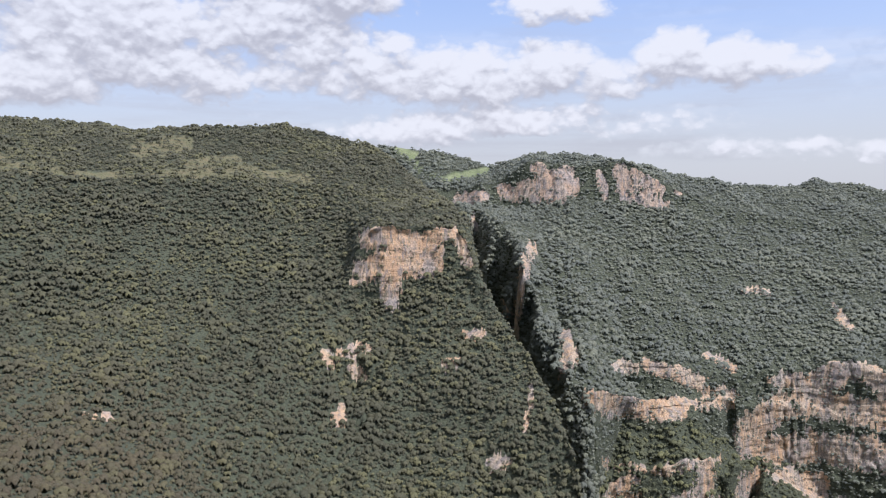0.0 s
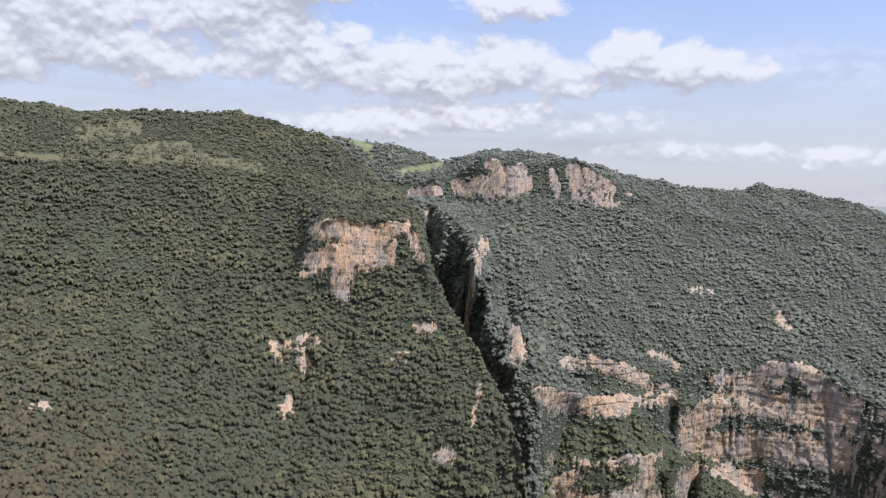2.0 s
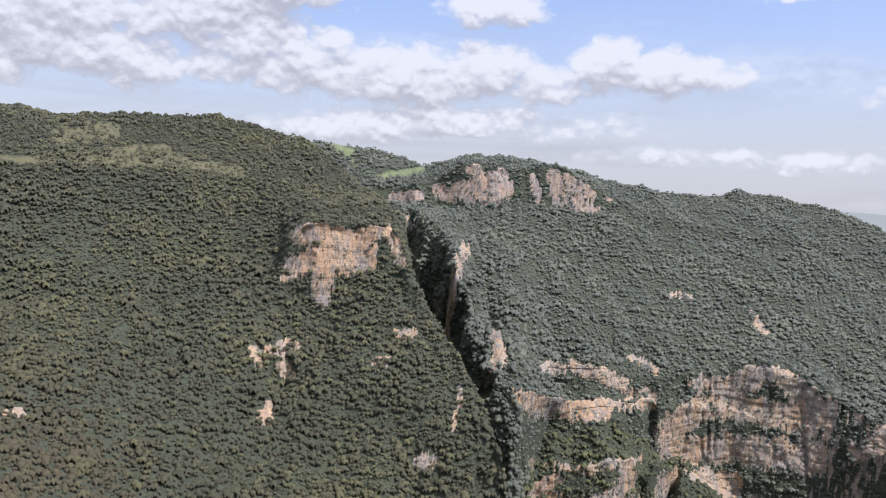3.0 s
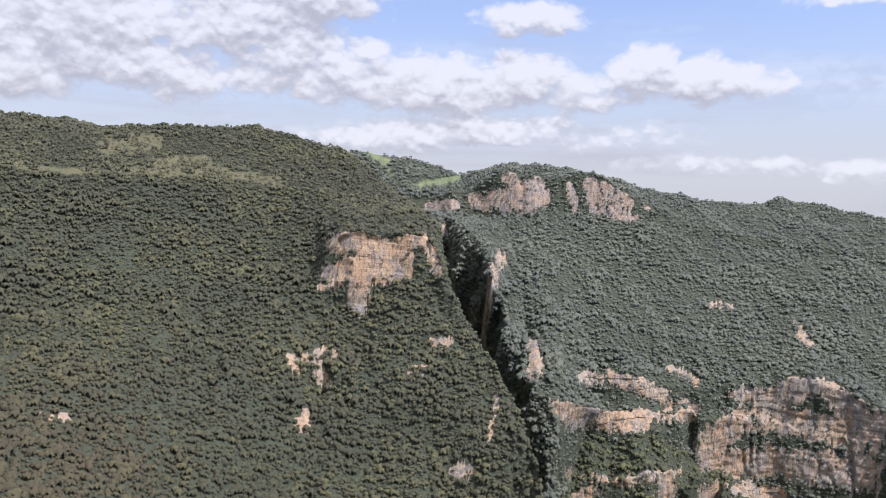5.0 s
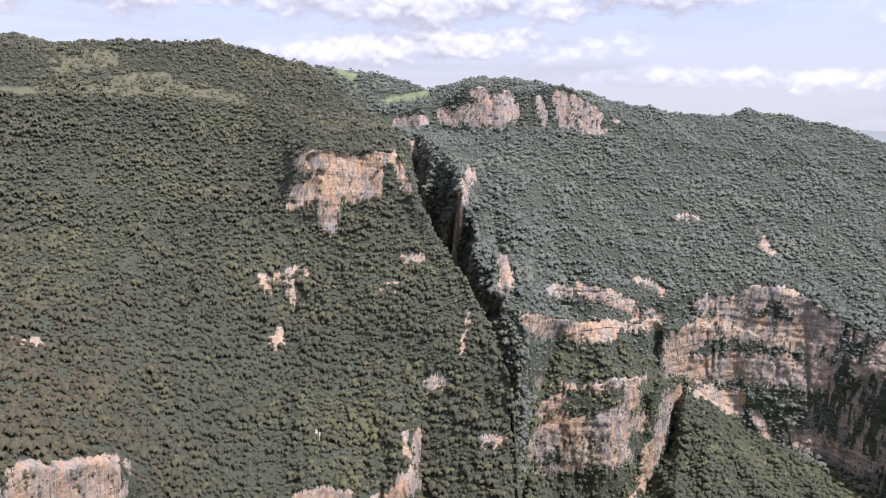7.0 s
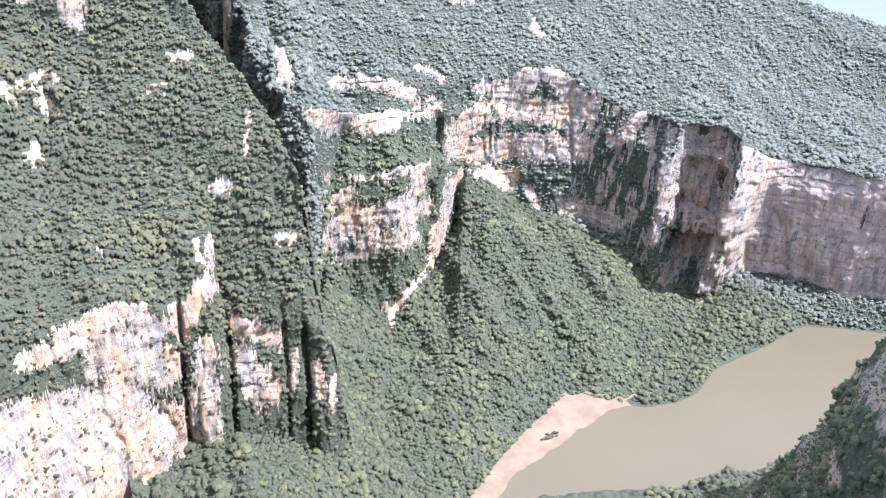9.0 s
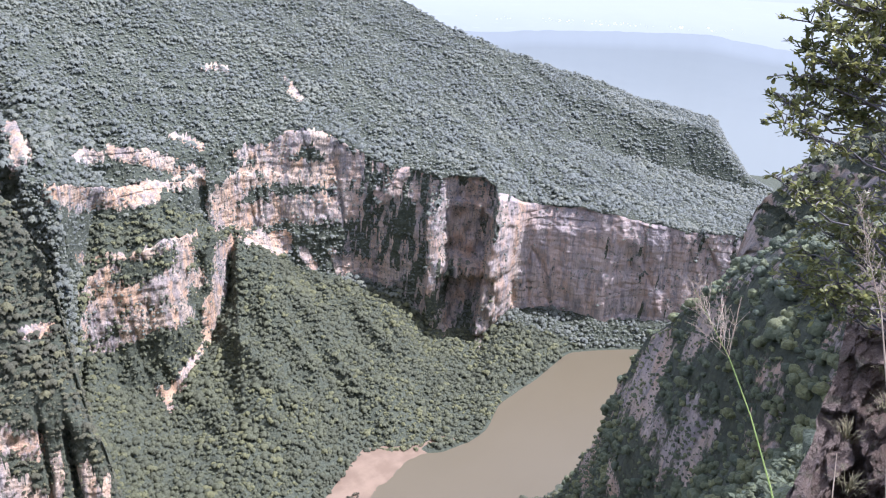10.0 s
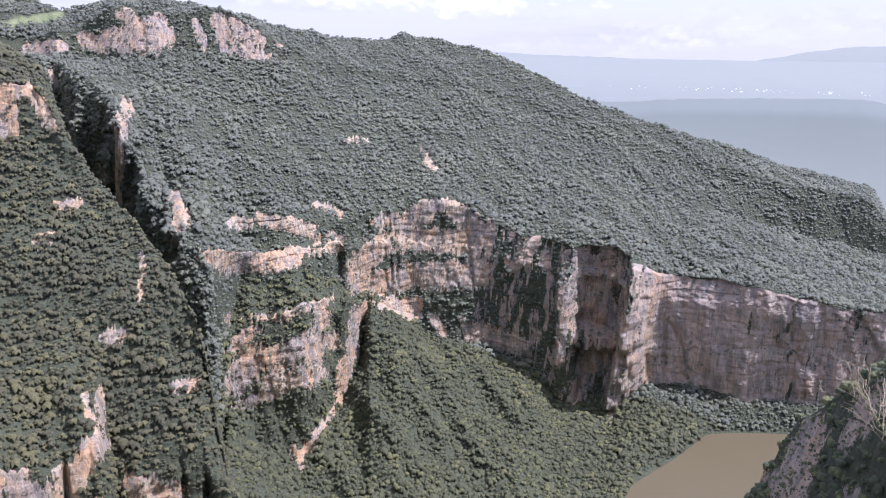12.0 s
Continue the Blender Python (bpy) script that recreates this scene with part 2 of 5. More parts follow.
def make_near_rock_material(name):
    """Weathered reddish limestone close by: broken along tilted beds and upright joints, with lichen and pale fresh faces."""
    m, n, b = material(name, 0.9)
    pos = n.add("ShaderNodeNewGeometry").outputs["Position"]
    tilted = n.add("ShaderNodeMapping", {"Vector": pos, "Rotation": (0.5, 0.35, 0.0)}).outputs[0]
    big, mid, fine = n.noise(pos, 0.7, 5.0, 0.65), n.noise(n.scale(tilted, (0.7, 0.7, 2.6)), 2.2, 7.0, 0.72), n.noise(pos, 14.0, 5.0, 0.75)
    joint = n.noise(n.scale(tilted, (2.4, 2.4, 0.5)), 1.3, 6.0, 0.7)
    c = n.mix(n.step(big, 0.40, 0.62), (0.112, 0.076, 0.049), (0.148, 0.109, 0.078))
    c = n.mix(n.math("MULTIPLY", n.step(mid, 0.52, 0.64), 0.7), c, (0.076, 0.056, 0.040))
    c = n.mix(n.math("MULTIPLY", n.step(joint, 0.55, 0.64), 0.65), c, (0.079, 0.058, 0.047))
    c = n.mix(n.math("MULTIPLY", n.step(joint, 0.44, 0.34), 0.6), c, (0.194, 0.148, 0.108))
    c = n.mix(n.math("MULTIPLY", n.step(fine, 0.52, 0.66), 0.25), c, (0.266, 0.216, 0.180))
    c = n.mix(n.math("MULTIPLY", n.step(fine, 0.45, 0.34), 0.3), c, (0.065, 0.054, 0.040))
    lichen = n.noise(pos, 3.2, 6.0, 0.75)
    c = n.mix(n.math("MULTIPLY", n.step(lichen, 0.52, 0.62), 0.6), c, (0.075, 0.072, 0.035))
    link(n, c, b, "Base Color")
    bump(n, b, n.math("ADD", n.math("ADD", mid, joint), n.math("MULTIPLY", fine, 0.25)), 0.16)
    return m


near_rock_mat = make_near_rock_material("weathered_rock")


def plain_material(name, dark, light, scale, rough, through_light=0.0):
    m, n, b = material(name, rough)
    pos = n.add("ShaderNodeNewGeometry").outputs["Position"]
    rnd = n.add("ShaderNodeNewGeometry").outputs["Random Per Island"]
    f = n.math("ADD", n.math("MULTIPLY", n.step(n.noise(pos, scale, 3.0, 0.6), 0.3, 0.7), 0.5), n.math("MULTIPLY", rnd, 0.5))
    c = n.mix(f, dark, light)
    link(n, c, b, "Base Color")
    if through_light:
        t = n.add("ShaderNodeBsdfTranslucent", {0: c})
        mixed = n.add("ShaderNodeMixShader", {0: through_light, 1: b.outputs[0], 2: t.outputs[0]})
        n.add("ShaderNodeOutputMaterial", {0: mixed.outputs[0]}, is_active_output=True)
    return m


bark_mat = plain_material("grey_bark", (0.07, 0.06, 0.05), (0.17, 0.15, 0.13), 30.0, 0.85)
near_leaf_mat = plain_material("leathery_leaves", (0.07, 0.09, 0.03), (0.38, 0.365, 0.11), 9.0, 0.45, 0.4)
stem_mat = plain_material("green_grass_stem", (0.17, 0.24, 0.045), (0.30, 0.36, 0.08), 8.0, 0.5)
straw_mat = plain_material("dry_straw", (0.30, 0.22, 0.13), (0.48, 0.40, 0.28), 20.0, 0.8)
dry_leaf_mat = plain_material("dry_grass", (0.08, 0.08, 0.03), (0.21, 0.175, 0.085), 5.0, 0.8)
# ============ the lie of the land: lines of (bearing in degrees, distance, height above the river) ============
HILL_FOOT = [(-80, 430, 60), (-30, 430, 40), (-18, 470, 40), (-8, 560, 60), (-4.3, 640, 20), (2, 690, 20), (8, 700, 20), (12.8, 700, 20), (14.2, 700, 20)]
HILL_CLIFF_BASE = [(-80, 520, 248), (-40, 520, 248), (-28, 540, 231), (-18, 620, 140), (-10, 660, 100), (-4.2, 690, 88), (0.3, 728, 110), (2.2, 735, 130), (3.0, 742, 172), (5.7, 742, 158), (7.8, 742, 167), (10.4, 738, 156), (12.4, 735, 153), (13.0, 735, 150), (14.2, 735, 60)]
HILL_CLIFF_TOP = [(-80, 560, 507), (-40, 560, 479), (-28, 575, 462), (-20.6, 650, 413), (-17, 680, 346), (-12, 702, 314), (-7.7, 724, 318), (-4.1, 737, 324), (-1.2, 750, 295), (0.6, 760, 290), (2.6, 772, 308), (3.1, 776, 260), (3.5, 776, 240), (5.2, 772, 250), (8.1, 768, 241), (10, 762, 235), (12.5, 750, 222), (13.0, 747, 170), (14.2, 745, 40)]
HILL_LOW = [(-80, 750, 595), (-31, 780, 506), (-20, 830, 446), (-10, 880, 397), (0, 910, 396), (4, 905, 415), (7, 890, 402), (9, 860, 370), (10.5, 815, 311), (11.2, 795, 250), (12.5, 765, 164), (14.2, 755, 44)]
HILL_FACE_BASE = [(-80, 950, 634), (-31, 1010, 558), (-20, 1050, 543), (-9, 1090, 543), (-7, 1100, 557), (-4.8, 1105, 539), (-2.5, 1110, 560), (-0.6, 1110, 577), (1.5, 1105, 580), (2.6, 1090, 570), (4.3, 1050, 528), (6.5, 990, 473), (8.8, 910, 422), (10.3, 850, 365), (11, 810, 278), (12.5, 770, 141), (14.2, 760, 16)]
HILL_FACE_TOP = [(-80, 970, 649), (-31, 1020, 558), (-20, 1060, 543), (-9, 1105, 547), (-7.7, 1120, 566), (-7.1, 1130, 593), (-6.4, 1130, 629), (-5.6, 1130, 651), (-4.1, 1130, 659), (0.8, 1130, 649), (1.4, 1128, 641), (2.1, 1120, 618), (2.8, 1110, 585), (4.3, 1060, 536), (6.5, 1000, 484), (8.8, 920, 427), (10.3, 860, 389), (10.9, 820, 331), (11.4, 800, 266), (12.5, 775, 131), (14.2, 765, 11)]
HILL_SHELF = [(-80, 1250, 733), (-31, 1350, 724), (-22, 1380, 717), (-10, 1400, 715), (-5, 1390, 707), (-2, 1350, 695), (0.5, 1290, 680), (1.6, 1230, 670), (2.3, 1180, 638), (2.9, 1140, 576), (4.3, 1080, 519), (6.5, 1030, 458), (8.8, 960, 388), (10.3, 890, 340), (11, 850, 267), (12.5, 800, 97), (14.2, 790, -11)]
HILL_MEADOW = [(-80, 1420, 774), (-31, 1480, 775), (-22, 1520, 761), (-10, 1500, 745), (-5, 1470, 738), (-2, 1420, 715), (0.5, 1330, 679), (1.6, 1260, 652), (2.3, 1210, 609), (2.9, 1160, 547), (4.3, 1100, 486), (6.5, 1060, 416), (8.8, 990, 340), (10.3, 930, 266), (11, 890, 186), (12.5, 840, 44), (14.2, 820, -38)]
HILL_CREST = [(-80, 1750, 878), (-40, 1780, 868), (-30.3, 1800, 857), (-27.1, 1800, 848), (-24.1, 1760, 851), (-22.5, 1780, 837), (-18.7, 1800, 848), (-12, 1780, 856), (-9, 1740, 837), (-5.7, 1680, 812), (-4, 1600, 781), (-2, 1520, 734), (0.5, 1380, 666), (1.6, 1300, 627), (2.3, 1240, 574), (2.9, 1200, 506), (4.3, 1140, 433), (6.5, 1100, 359), (8.8, 1030, 280), (10.3, 970, 201), (11, 930, 137), (12.5, 880, 8), (14.2, 850, -71)]
MT_BED = [(-12, 300, 90), (5, 320, 90), (12, 380, 70), (15, 440, 40), (18, 500, 8), (21, 590, -8), (25.7, 690, -8), (33.8, 930, -8), (40.8, 950, -8), (45.1, 1030, -8), (51.2, 1340, -8), (56.4, 1400, -8), (76, 1600, -8)]
MT_SHORE = [(-12, 560, 135), (-8, 560, 135), (5, 600, 135), (8, 620, 132), (12, 640, 120), (15, 650, 76), (18, 660, 50), (21, 690, 24), (25.7, 740, 1.7), (29.2, 847, 1.7), (33.8, 987, 1.7), (37.2, 995, 1.7), (40.9, 1004, 1.7), (43.2, 1033, 1.7), (44.8, 1079, 1.7), (45.4, 1160, 1.7), (48.6, 1262, 1.7), (51, 1385, 1.7), (53.5, 1415, 1.7), (56.4, 1447, 1.7), (62, 1500, 1.7), (76, 1650, 1.7)]
MT_TALUS = [(-12, 1683, 140), (-2, 1661, 140), (1, 1628, 140), (2.5, 1643, 115), (4, 1485, 144), (5, 1421, 135), (6, 1298, 145), (7, 1222, 129), (8, 1083, 143), (8.8, 1080, 112), (10, 977, 132), (11.2, 953, 129), (14, 1094, 106), (17, 1094, 79), (18.5, 1102, 79), (20, 1129, 84), (22, 1182, 98), (24, 1244, 123), (26, 1287, 138), (28, 1324, 138), (31.7, 1404, 116), (36.3, 1394, 97), (39, 1356, 24), (43.3, 1370, 8), (46.1, 1409, 55), (50, 1483, 34), (53.5, 1501, 13), (58.6, 1585, -2), (63, 1639, -13), (76, 1800, -27)]
MT_C_BASE = [(-12, 1711, 150), (-2, 1689, 150), (1, 1656, 150), (2.5, 1672, 126), (4, 1512, 154), (5, 1449, 145), (6, 1326, 154), (7, 1250, 140), (8, 1110, 153), (8.8, 1108, 123), (10, 1005, 142), (11.2, 981, 140), (11.5, 1112, 109), (11.9, 1109, 164), (14.3, 1123, 150), (18.1, 1124, 152), (19, 1138, 113), (20.1, 1166, 106), (21.2, 1206, 96), (22.4, 1252, 108), (23.6, 1338, 226), (28, 1403, 153), (31.7, 1422, 120), (36.3, 1412, 101), (39, 1373, 30), (43.3, 1386, 12), (46.1, 1425, 60), (50, 1499, 36), (53.5, 1522, 16), (58.6, 1605, -1), (63, 1659, -11), (76, 1820, -17)]
MT_C_TOP = [(-12, 1738, 170), (-2, 1716, 170), (1, 1683, 170), (2.5, 1701, 146), (4, 1539, 174), (5, 1477, 165), (6, 1353, 174), (7, 1278, 160), (8, 1137, 173), (8.8, 1137, 144), (10, 1033, 162), (11.2, 1009, 160), (12.7, 1131, 286), (15.4, 1140, 287), (18.5, 1153, 303), (20.2, 1191, 301), (20.9, 1225, 242), (21.4, 1233, 239), (21.7, 1237, 276), (22.7, 1279, 255), (23.6, 1350, 238), (27, 1409, 223), (31.6, 1431, 196), (36.3, 1421, 183), (39, 1384, 141), (43.3, 1394, 120), (46.1, 1430, 137), (50, 1506, 122), (53.5, 1527, 98), (58.6, 1611, 65), (63, 1665, 61), (76, 1830, 34)]
MT_B_BASE = [(-12, 1771, 190), (-2, 1749, 190), (1, 1716, 190), (2.5, 1735, 167), (4, 1572, 194), (5, 1510, 185), (6, 1386, 194), (7, 1312, 180), (8, 1170, 193), (8.8, 1172, 165), (10, 1066, 182), (11.2, 1043, 180), (13.5, 1194, 344), (15.4, 1197, 334), (17.5, 1203, 341), (18.9, 1228, 348), (20.5, 1266, 306), (22, 1296, 276), (23.6, 1356, 244), (27, 1415, 229), (31.6, 1436, 208), (36.3, 1425, 195), (39, 1390, 166), (43.3, 1397, 141), (46.1, 1433, 150), (50, 1509, 136), (53.5, 1530, 113), (58.6, 1615, 80), (63, 1669, 73), (76, 1835, 50)]
MT_B_TOP = [(-12, 1804, 637), (-2, 1782, 650), (1, 1749, 645), (2.5, 1770, 629), (4, 1605, 616), (5, 1543, 598), (6, 1418, 576), (7, 1345, 521), (8, 1203, 471), (8.8, 1207, 426), (10, 1100, 426), (11.2, 1076, 424), (15.4, 1220, 380), (20.7, 1281, 366), (22.9, 1330, 346), (24.5, 1372, 343), (27, 1425, 329), (31.6, 1448, 312), (36.3, 1435, 289), (39, 1407, 270), (43.3, 1414, 254), (46.1, 1441, 232), (50, 1516, 207), (53.5, 1538, 200), (58.6, 1623, 157), (63, 1680, 138), (76, 1840, 102)]
MT_A_BASE = [(-12, 1819, 652), (-2, 1797, 665), (1, 1764, 660), (2.5, 1786, 644), (4, 1620, 629), (5, 1559, 610), (6, 1434, 587), (7, 1361, 530), (8, 1218, 479), (8.8, 1223, 433), (10, 1116, 432), (11.2, 1092, 430), (13.7, 1252, 402), (17.2, 1260, 393), (20.2, 1308, 371), (22.9, 1348, 351), (24.5, 1381, 351), (27, 1430, 338), (31.6, 1453, 322), (36.3, 1440, 298), (39, 1413, 289), (43.3, 1417, 267), (46.1, 1444, 242), (50, 1519, 218), (53.5, 1541, 211), (58.6, 1625, 166), (63, 1684, 146), (76, 1845, 115)]
MT_A_TOP = [(-12, 1841, 668), (-2, 1819, 681), (1, 1786, 675), (2.5, 1809, 659), (4, 1642, 643), (5, 1581, 623), (6, 1455, 598), (7, 1383, 540), (8, 1240, 486), (8.8, 1246, 440), (10, 1138, 437), (11.2, 1115, 434), (13, 1260, 432), (17.6, 1275, 422), (20.6, 1330, 398), (22.9, 1366, 387), (24.5, 1391, 392), (26.6, 1434, 400), (28.6, 1454, 417), (31.6, 1465, 402), (33.5, 1461, 363), (36.3, 1452, 338), (39.5, 1420, 335), (43.3, 1436, 326), (45.7, 1458, 293), (47.7, 1487, 271), (50, 1530, 261), (53.5, 1552, 246), (58.6, 1635, 206), (63, 1695, 195), (76, 1855, 168)]
MT_SLOPE = [(-12, 1900, 667), (-2, 1880, 670), (1, 1840, 671), (2.5, 1790, 663), (4, 1720, 652), (6, 1600, 622), (8, 1480, 571), (9, 1420, 551), (14, 1582, 534), (20, 1638, 513), (26, 1729, 503), (31.6, 1785, 481), (38, 1831, 423), (43, 1853, 380), (49, 1989, 313), (55, 2124, 241), (60, 2204, 191), (62.5, 2237, 167), (66, 2260, 157), (76, 2316, 123)]
MT_KNOB_BASE = [(-8, 1910, 583), (-1, 1910, 667), (1.2, 1910, 667), (3.2, 1860, 671), (5.5, 1880, 667), (9.3, 1870, 677), (12.2, 1890, 690), (13.3, 1895, 670), (15, 1900, 657), (16.6, 1910, 663), (18, 1940, 670), (21, 1970, 631), (26.6, 2070, 610), (32.4, 2120, 574), (38, 2120, 507), (43, 2110, 441), (49, 2160, 373), (55, 2190, 322), (59.5, 2240, 281), (62.5, 2250, 189), (66, 2260, 153), (76, 2310, 124)]
MT_KNOB_TOP = [(-8, 1950, 632), (-1, 1940, 707), (1.6, 1945, 710), (3.2, 1895, 730), (3.8, 1910, 717), (5.2, 1915, 747), (6.3, 1890, 766), (9.3, 1900, 776), (10.6, 1915, 767), (12.3, 1925, 771), (13, 1928, 774), (14.6, 1930, 761), (16.2, 1935, 730), (18, 1970, 697), (21, 2000, 655), (26.6, 2100, 630), (32.4, 2150, 595), (38, 2150, 523), (43, 2140, 452), (49, 2190, 392), (55, 2220, 348), (59.5, 2270, 316), (62.5, 2280, 186), (66, 2290, 150), (76, 2340, 117)]
MT_CREST = [(-14, 2280, 792), (-8, 2280, 819), (-4.5, 2280, 847), (-3, 2260, 838), (-0.2, 2240, 825), (2, 2230, 805), (3.5, 2140, 778), (4.1, 2080, 784), (6.9, 2060, 815), (9.5, 2080, 805), (12.5, 2100, 792), (14.6, 2110, 774), (18.1, 2170, 745), (23.8, 2380, 717), (26.6, 2480, 735), (28.5, 2500, 727), (32.4, 2480, 701), (36.3, 2380, 630), (40.1, 2330, 550), (43.8, 2330, 505), (48.7, 2380, 442), (53, 2460, 381), (57.4, 2500, 335), (59.5, 2500, 317), (60.6, 2500, 246), (62.6, 2500, 137), (66, 2480, 77), (76, 2530, 17)]
SPUR_RIM = [(30, 16, 600), (60, 15, 630), (75, 13, 660), (90, 12, 670), (110, 12, 690)]
SPUR_NEAR = [(30, 300, 26), (44, 260, 211), (50, 200, 354), (60, 120, 529), (70, 60, 646), (80, 40, 669), (110, 40, 677)]
SPUR_GULLY = [(30, 440, 20), (44, 500, 70), (50, 533, 109), (53, 506, 178), (56, 466, 276), (59, 427, 367), (62, 388, 434), (66, 351, 495), (72, 316, 552), (80, 250, 628), (110, 220, 672)]
SPUR_CREST = [(30, 520, 30), (44, 560, 105), (48, 575, 165), (51, 568, 258), (53, 545, 322), (54.4, 520, 360), (55.0, 508, 392), (56.2, 492, 438), (57.3, 480, 470), (59.2, 462, 490), (61.2, 432, 514), (62.6, 410, 536), (65, 392, 552), (68, 372, 574), (72, 345, 600), (80, 300, 650), (110, 300, 679)]
SPUR_BACK = [(30, 650, 27), (44, 700, 36), (48, 760, 39), (51.8, 740, 68), (55, 680, 169), (58, 640, 315), (61, 620, 411), (62.6, 620, 462), (65, 600, 490), (68, 580, 523), (72, 560, 548), (80, 500, 630), (110, 500, 674)]
PROM_BASE = [(30, 720, 8), (44, 785, 8), (51.4, 890, 9), (55, 900, 34), (58, 850, 148), (61, 830, 268), (62.2, 820, 355), (63, 810, 427), (65, 800, 448), (68, 790, 476), (72, 760, 511), (80, 700, 614), (110, 700, 676)]
PROM_TOP = [(30, 735, 5), (44, 812, 5), (51.4, 915, 5), (55, 935, 3), (58, 900, 93), (61, 870, 237), (62.4, 850, 392), (62.8, 846, 448), (63.4, 842, 478), (64.8, 842, 504), (66, 848, 530), (68, 855, 556), (70, 860, 579), (74, 860, 625), (80, 850, 655), (110, 900, 700)]
PROM_CREST = [(30, 745, 2), (44, 820, 2), (51.4, 930, 2), (55, 960, -3), (58, 960, 28), (61, 960, 123), (62.5, 950, 262), (63.3, 930, 370), (64.8, 930, 478), (66.8, 980, 524), (68.4, 990, 548), (70, 1000, 574), (74, 1000, 630), (80, 1000, 665), (110, 1100, 719)]
PROM_BACK = [(30, 750, -4), (44, 830, -4), (51.4, 950, -4), (55, 975, -4), (58, 1000, -4), (61, 1050, -4), (62.5, 1080, -4), (66, 1120, -4), (70, 1150, 40), (74, 1200, 200), (80, 1300, 500), (110, 1500, 650)]
RIDGE_LINES = [[(20, 3000, -275), (100, 3000, -275)], [(20, 3700, 402), (42.8, 3700, 467), (50, 3700, 496), (58, 3700, 506), (63, 3700, 467), (100, 3700, 409)], [(20, 3760, 238), (100, 3760, 238)]]
PLAIN_LINES = [[(20, 3720, 440), (100, 3720, 440)], [(20, 4500, 653), (100, 4500, 653)]]
RANGE_LINES = [[(20, 4300, 550), (100, 4300, 550)], [(20, 4750, 708), (44, 4750, 650), (50, 4750, 625), (54, 4750, 692), (57, 4750, 729), (62, 4750, 741), (70, 4750, 766), (100, 4750, 741)]]
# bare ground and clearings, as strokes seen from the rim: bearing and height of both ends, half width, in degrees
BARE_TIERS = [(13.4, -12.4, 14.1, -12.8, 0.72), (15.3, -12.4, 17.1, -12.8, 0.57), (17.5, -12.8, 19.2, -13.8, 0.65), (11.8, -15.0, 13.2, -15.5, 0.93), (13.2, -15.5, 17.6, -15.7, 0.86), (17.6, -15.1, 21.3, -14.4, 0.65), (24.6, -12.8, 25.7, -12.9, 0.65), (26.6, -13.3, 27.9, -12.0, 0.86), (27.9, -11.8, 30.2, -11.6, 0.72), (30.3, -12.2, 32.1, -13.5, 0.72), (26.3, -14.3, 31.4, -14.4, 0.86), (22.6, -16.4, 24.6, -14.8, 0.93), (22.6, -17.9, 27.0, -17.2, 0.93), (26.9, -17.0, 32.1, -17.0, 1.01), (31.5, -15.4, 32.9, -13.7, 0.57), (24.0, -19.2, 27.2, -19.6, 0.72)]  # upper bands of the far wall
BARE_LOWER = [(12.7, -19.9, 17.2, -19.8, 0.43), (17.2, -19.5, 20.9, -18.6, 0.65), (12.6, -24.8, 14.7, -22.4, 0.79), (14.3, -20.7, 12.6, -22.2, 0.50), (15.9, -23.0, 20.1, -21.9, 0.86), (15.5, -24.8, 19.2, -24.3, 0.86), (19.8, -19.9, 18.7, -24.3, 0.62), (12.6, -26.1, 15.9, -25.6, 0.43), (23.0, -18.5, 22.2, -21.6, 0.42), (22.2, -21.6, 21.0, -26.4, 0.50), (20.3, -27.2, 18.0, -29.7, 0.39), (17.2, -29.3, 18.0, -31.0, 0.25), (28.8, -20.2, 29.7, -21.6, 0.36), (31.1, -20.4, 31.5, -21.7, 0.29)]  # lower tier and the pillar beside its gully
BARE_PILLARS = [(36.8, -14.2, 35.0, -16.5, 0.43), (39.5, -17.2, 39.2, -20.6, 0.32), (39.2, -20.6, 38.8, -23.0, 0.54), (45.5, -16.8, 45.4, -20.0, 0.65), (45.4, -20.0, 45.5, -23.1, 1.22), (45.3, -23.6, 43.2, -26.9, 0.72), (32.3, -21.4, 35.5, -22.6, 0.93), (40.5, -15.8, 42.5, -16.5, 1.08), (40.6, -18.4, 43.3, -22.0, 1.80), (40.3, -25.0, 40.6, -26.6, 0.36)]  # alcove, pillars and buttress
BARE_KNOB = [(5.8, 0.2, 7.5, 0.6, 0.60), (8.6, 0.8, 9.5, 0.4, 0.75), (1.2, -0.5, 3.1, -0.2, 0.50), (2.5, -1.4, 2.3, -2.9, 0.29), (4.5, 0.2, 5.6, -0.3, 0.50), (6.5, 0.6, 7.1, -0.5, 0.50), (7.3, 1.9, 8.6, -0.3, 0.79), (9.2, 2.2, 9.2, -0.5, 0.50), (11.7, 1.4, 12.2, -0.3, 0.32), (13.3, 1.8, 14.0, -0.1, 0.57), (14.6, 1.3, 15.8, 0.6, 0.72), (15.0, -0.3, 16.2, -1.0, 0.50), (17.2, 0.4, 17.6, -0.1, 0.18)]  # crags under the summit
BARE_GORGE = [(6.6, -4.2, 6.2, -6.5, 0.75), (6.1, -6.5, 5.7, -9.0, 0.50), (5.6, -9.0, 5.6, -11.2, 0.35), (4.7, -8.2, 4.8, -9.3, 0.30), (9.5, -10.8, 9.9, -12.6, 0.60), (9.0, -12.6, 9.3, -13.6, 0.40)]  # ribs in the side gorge
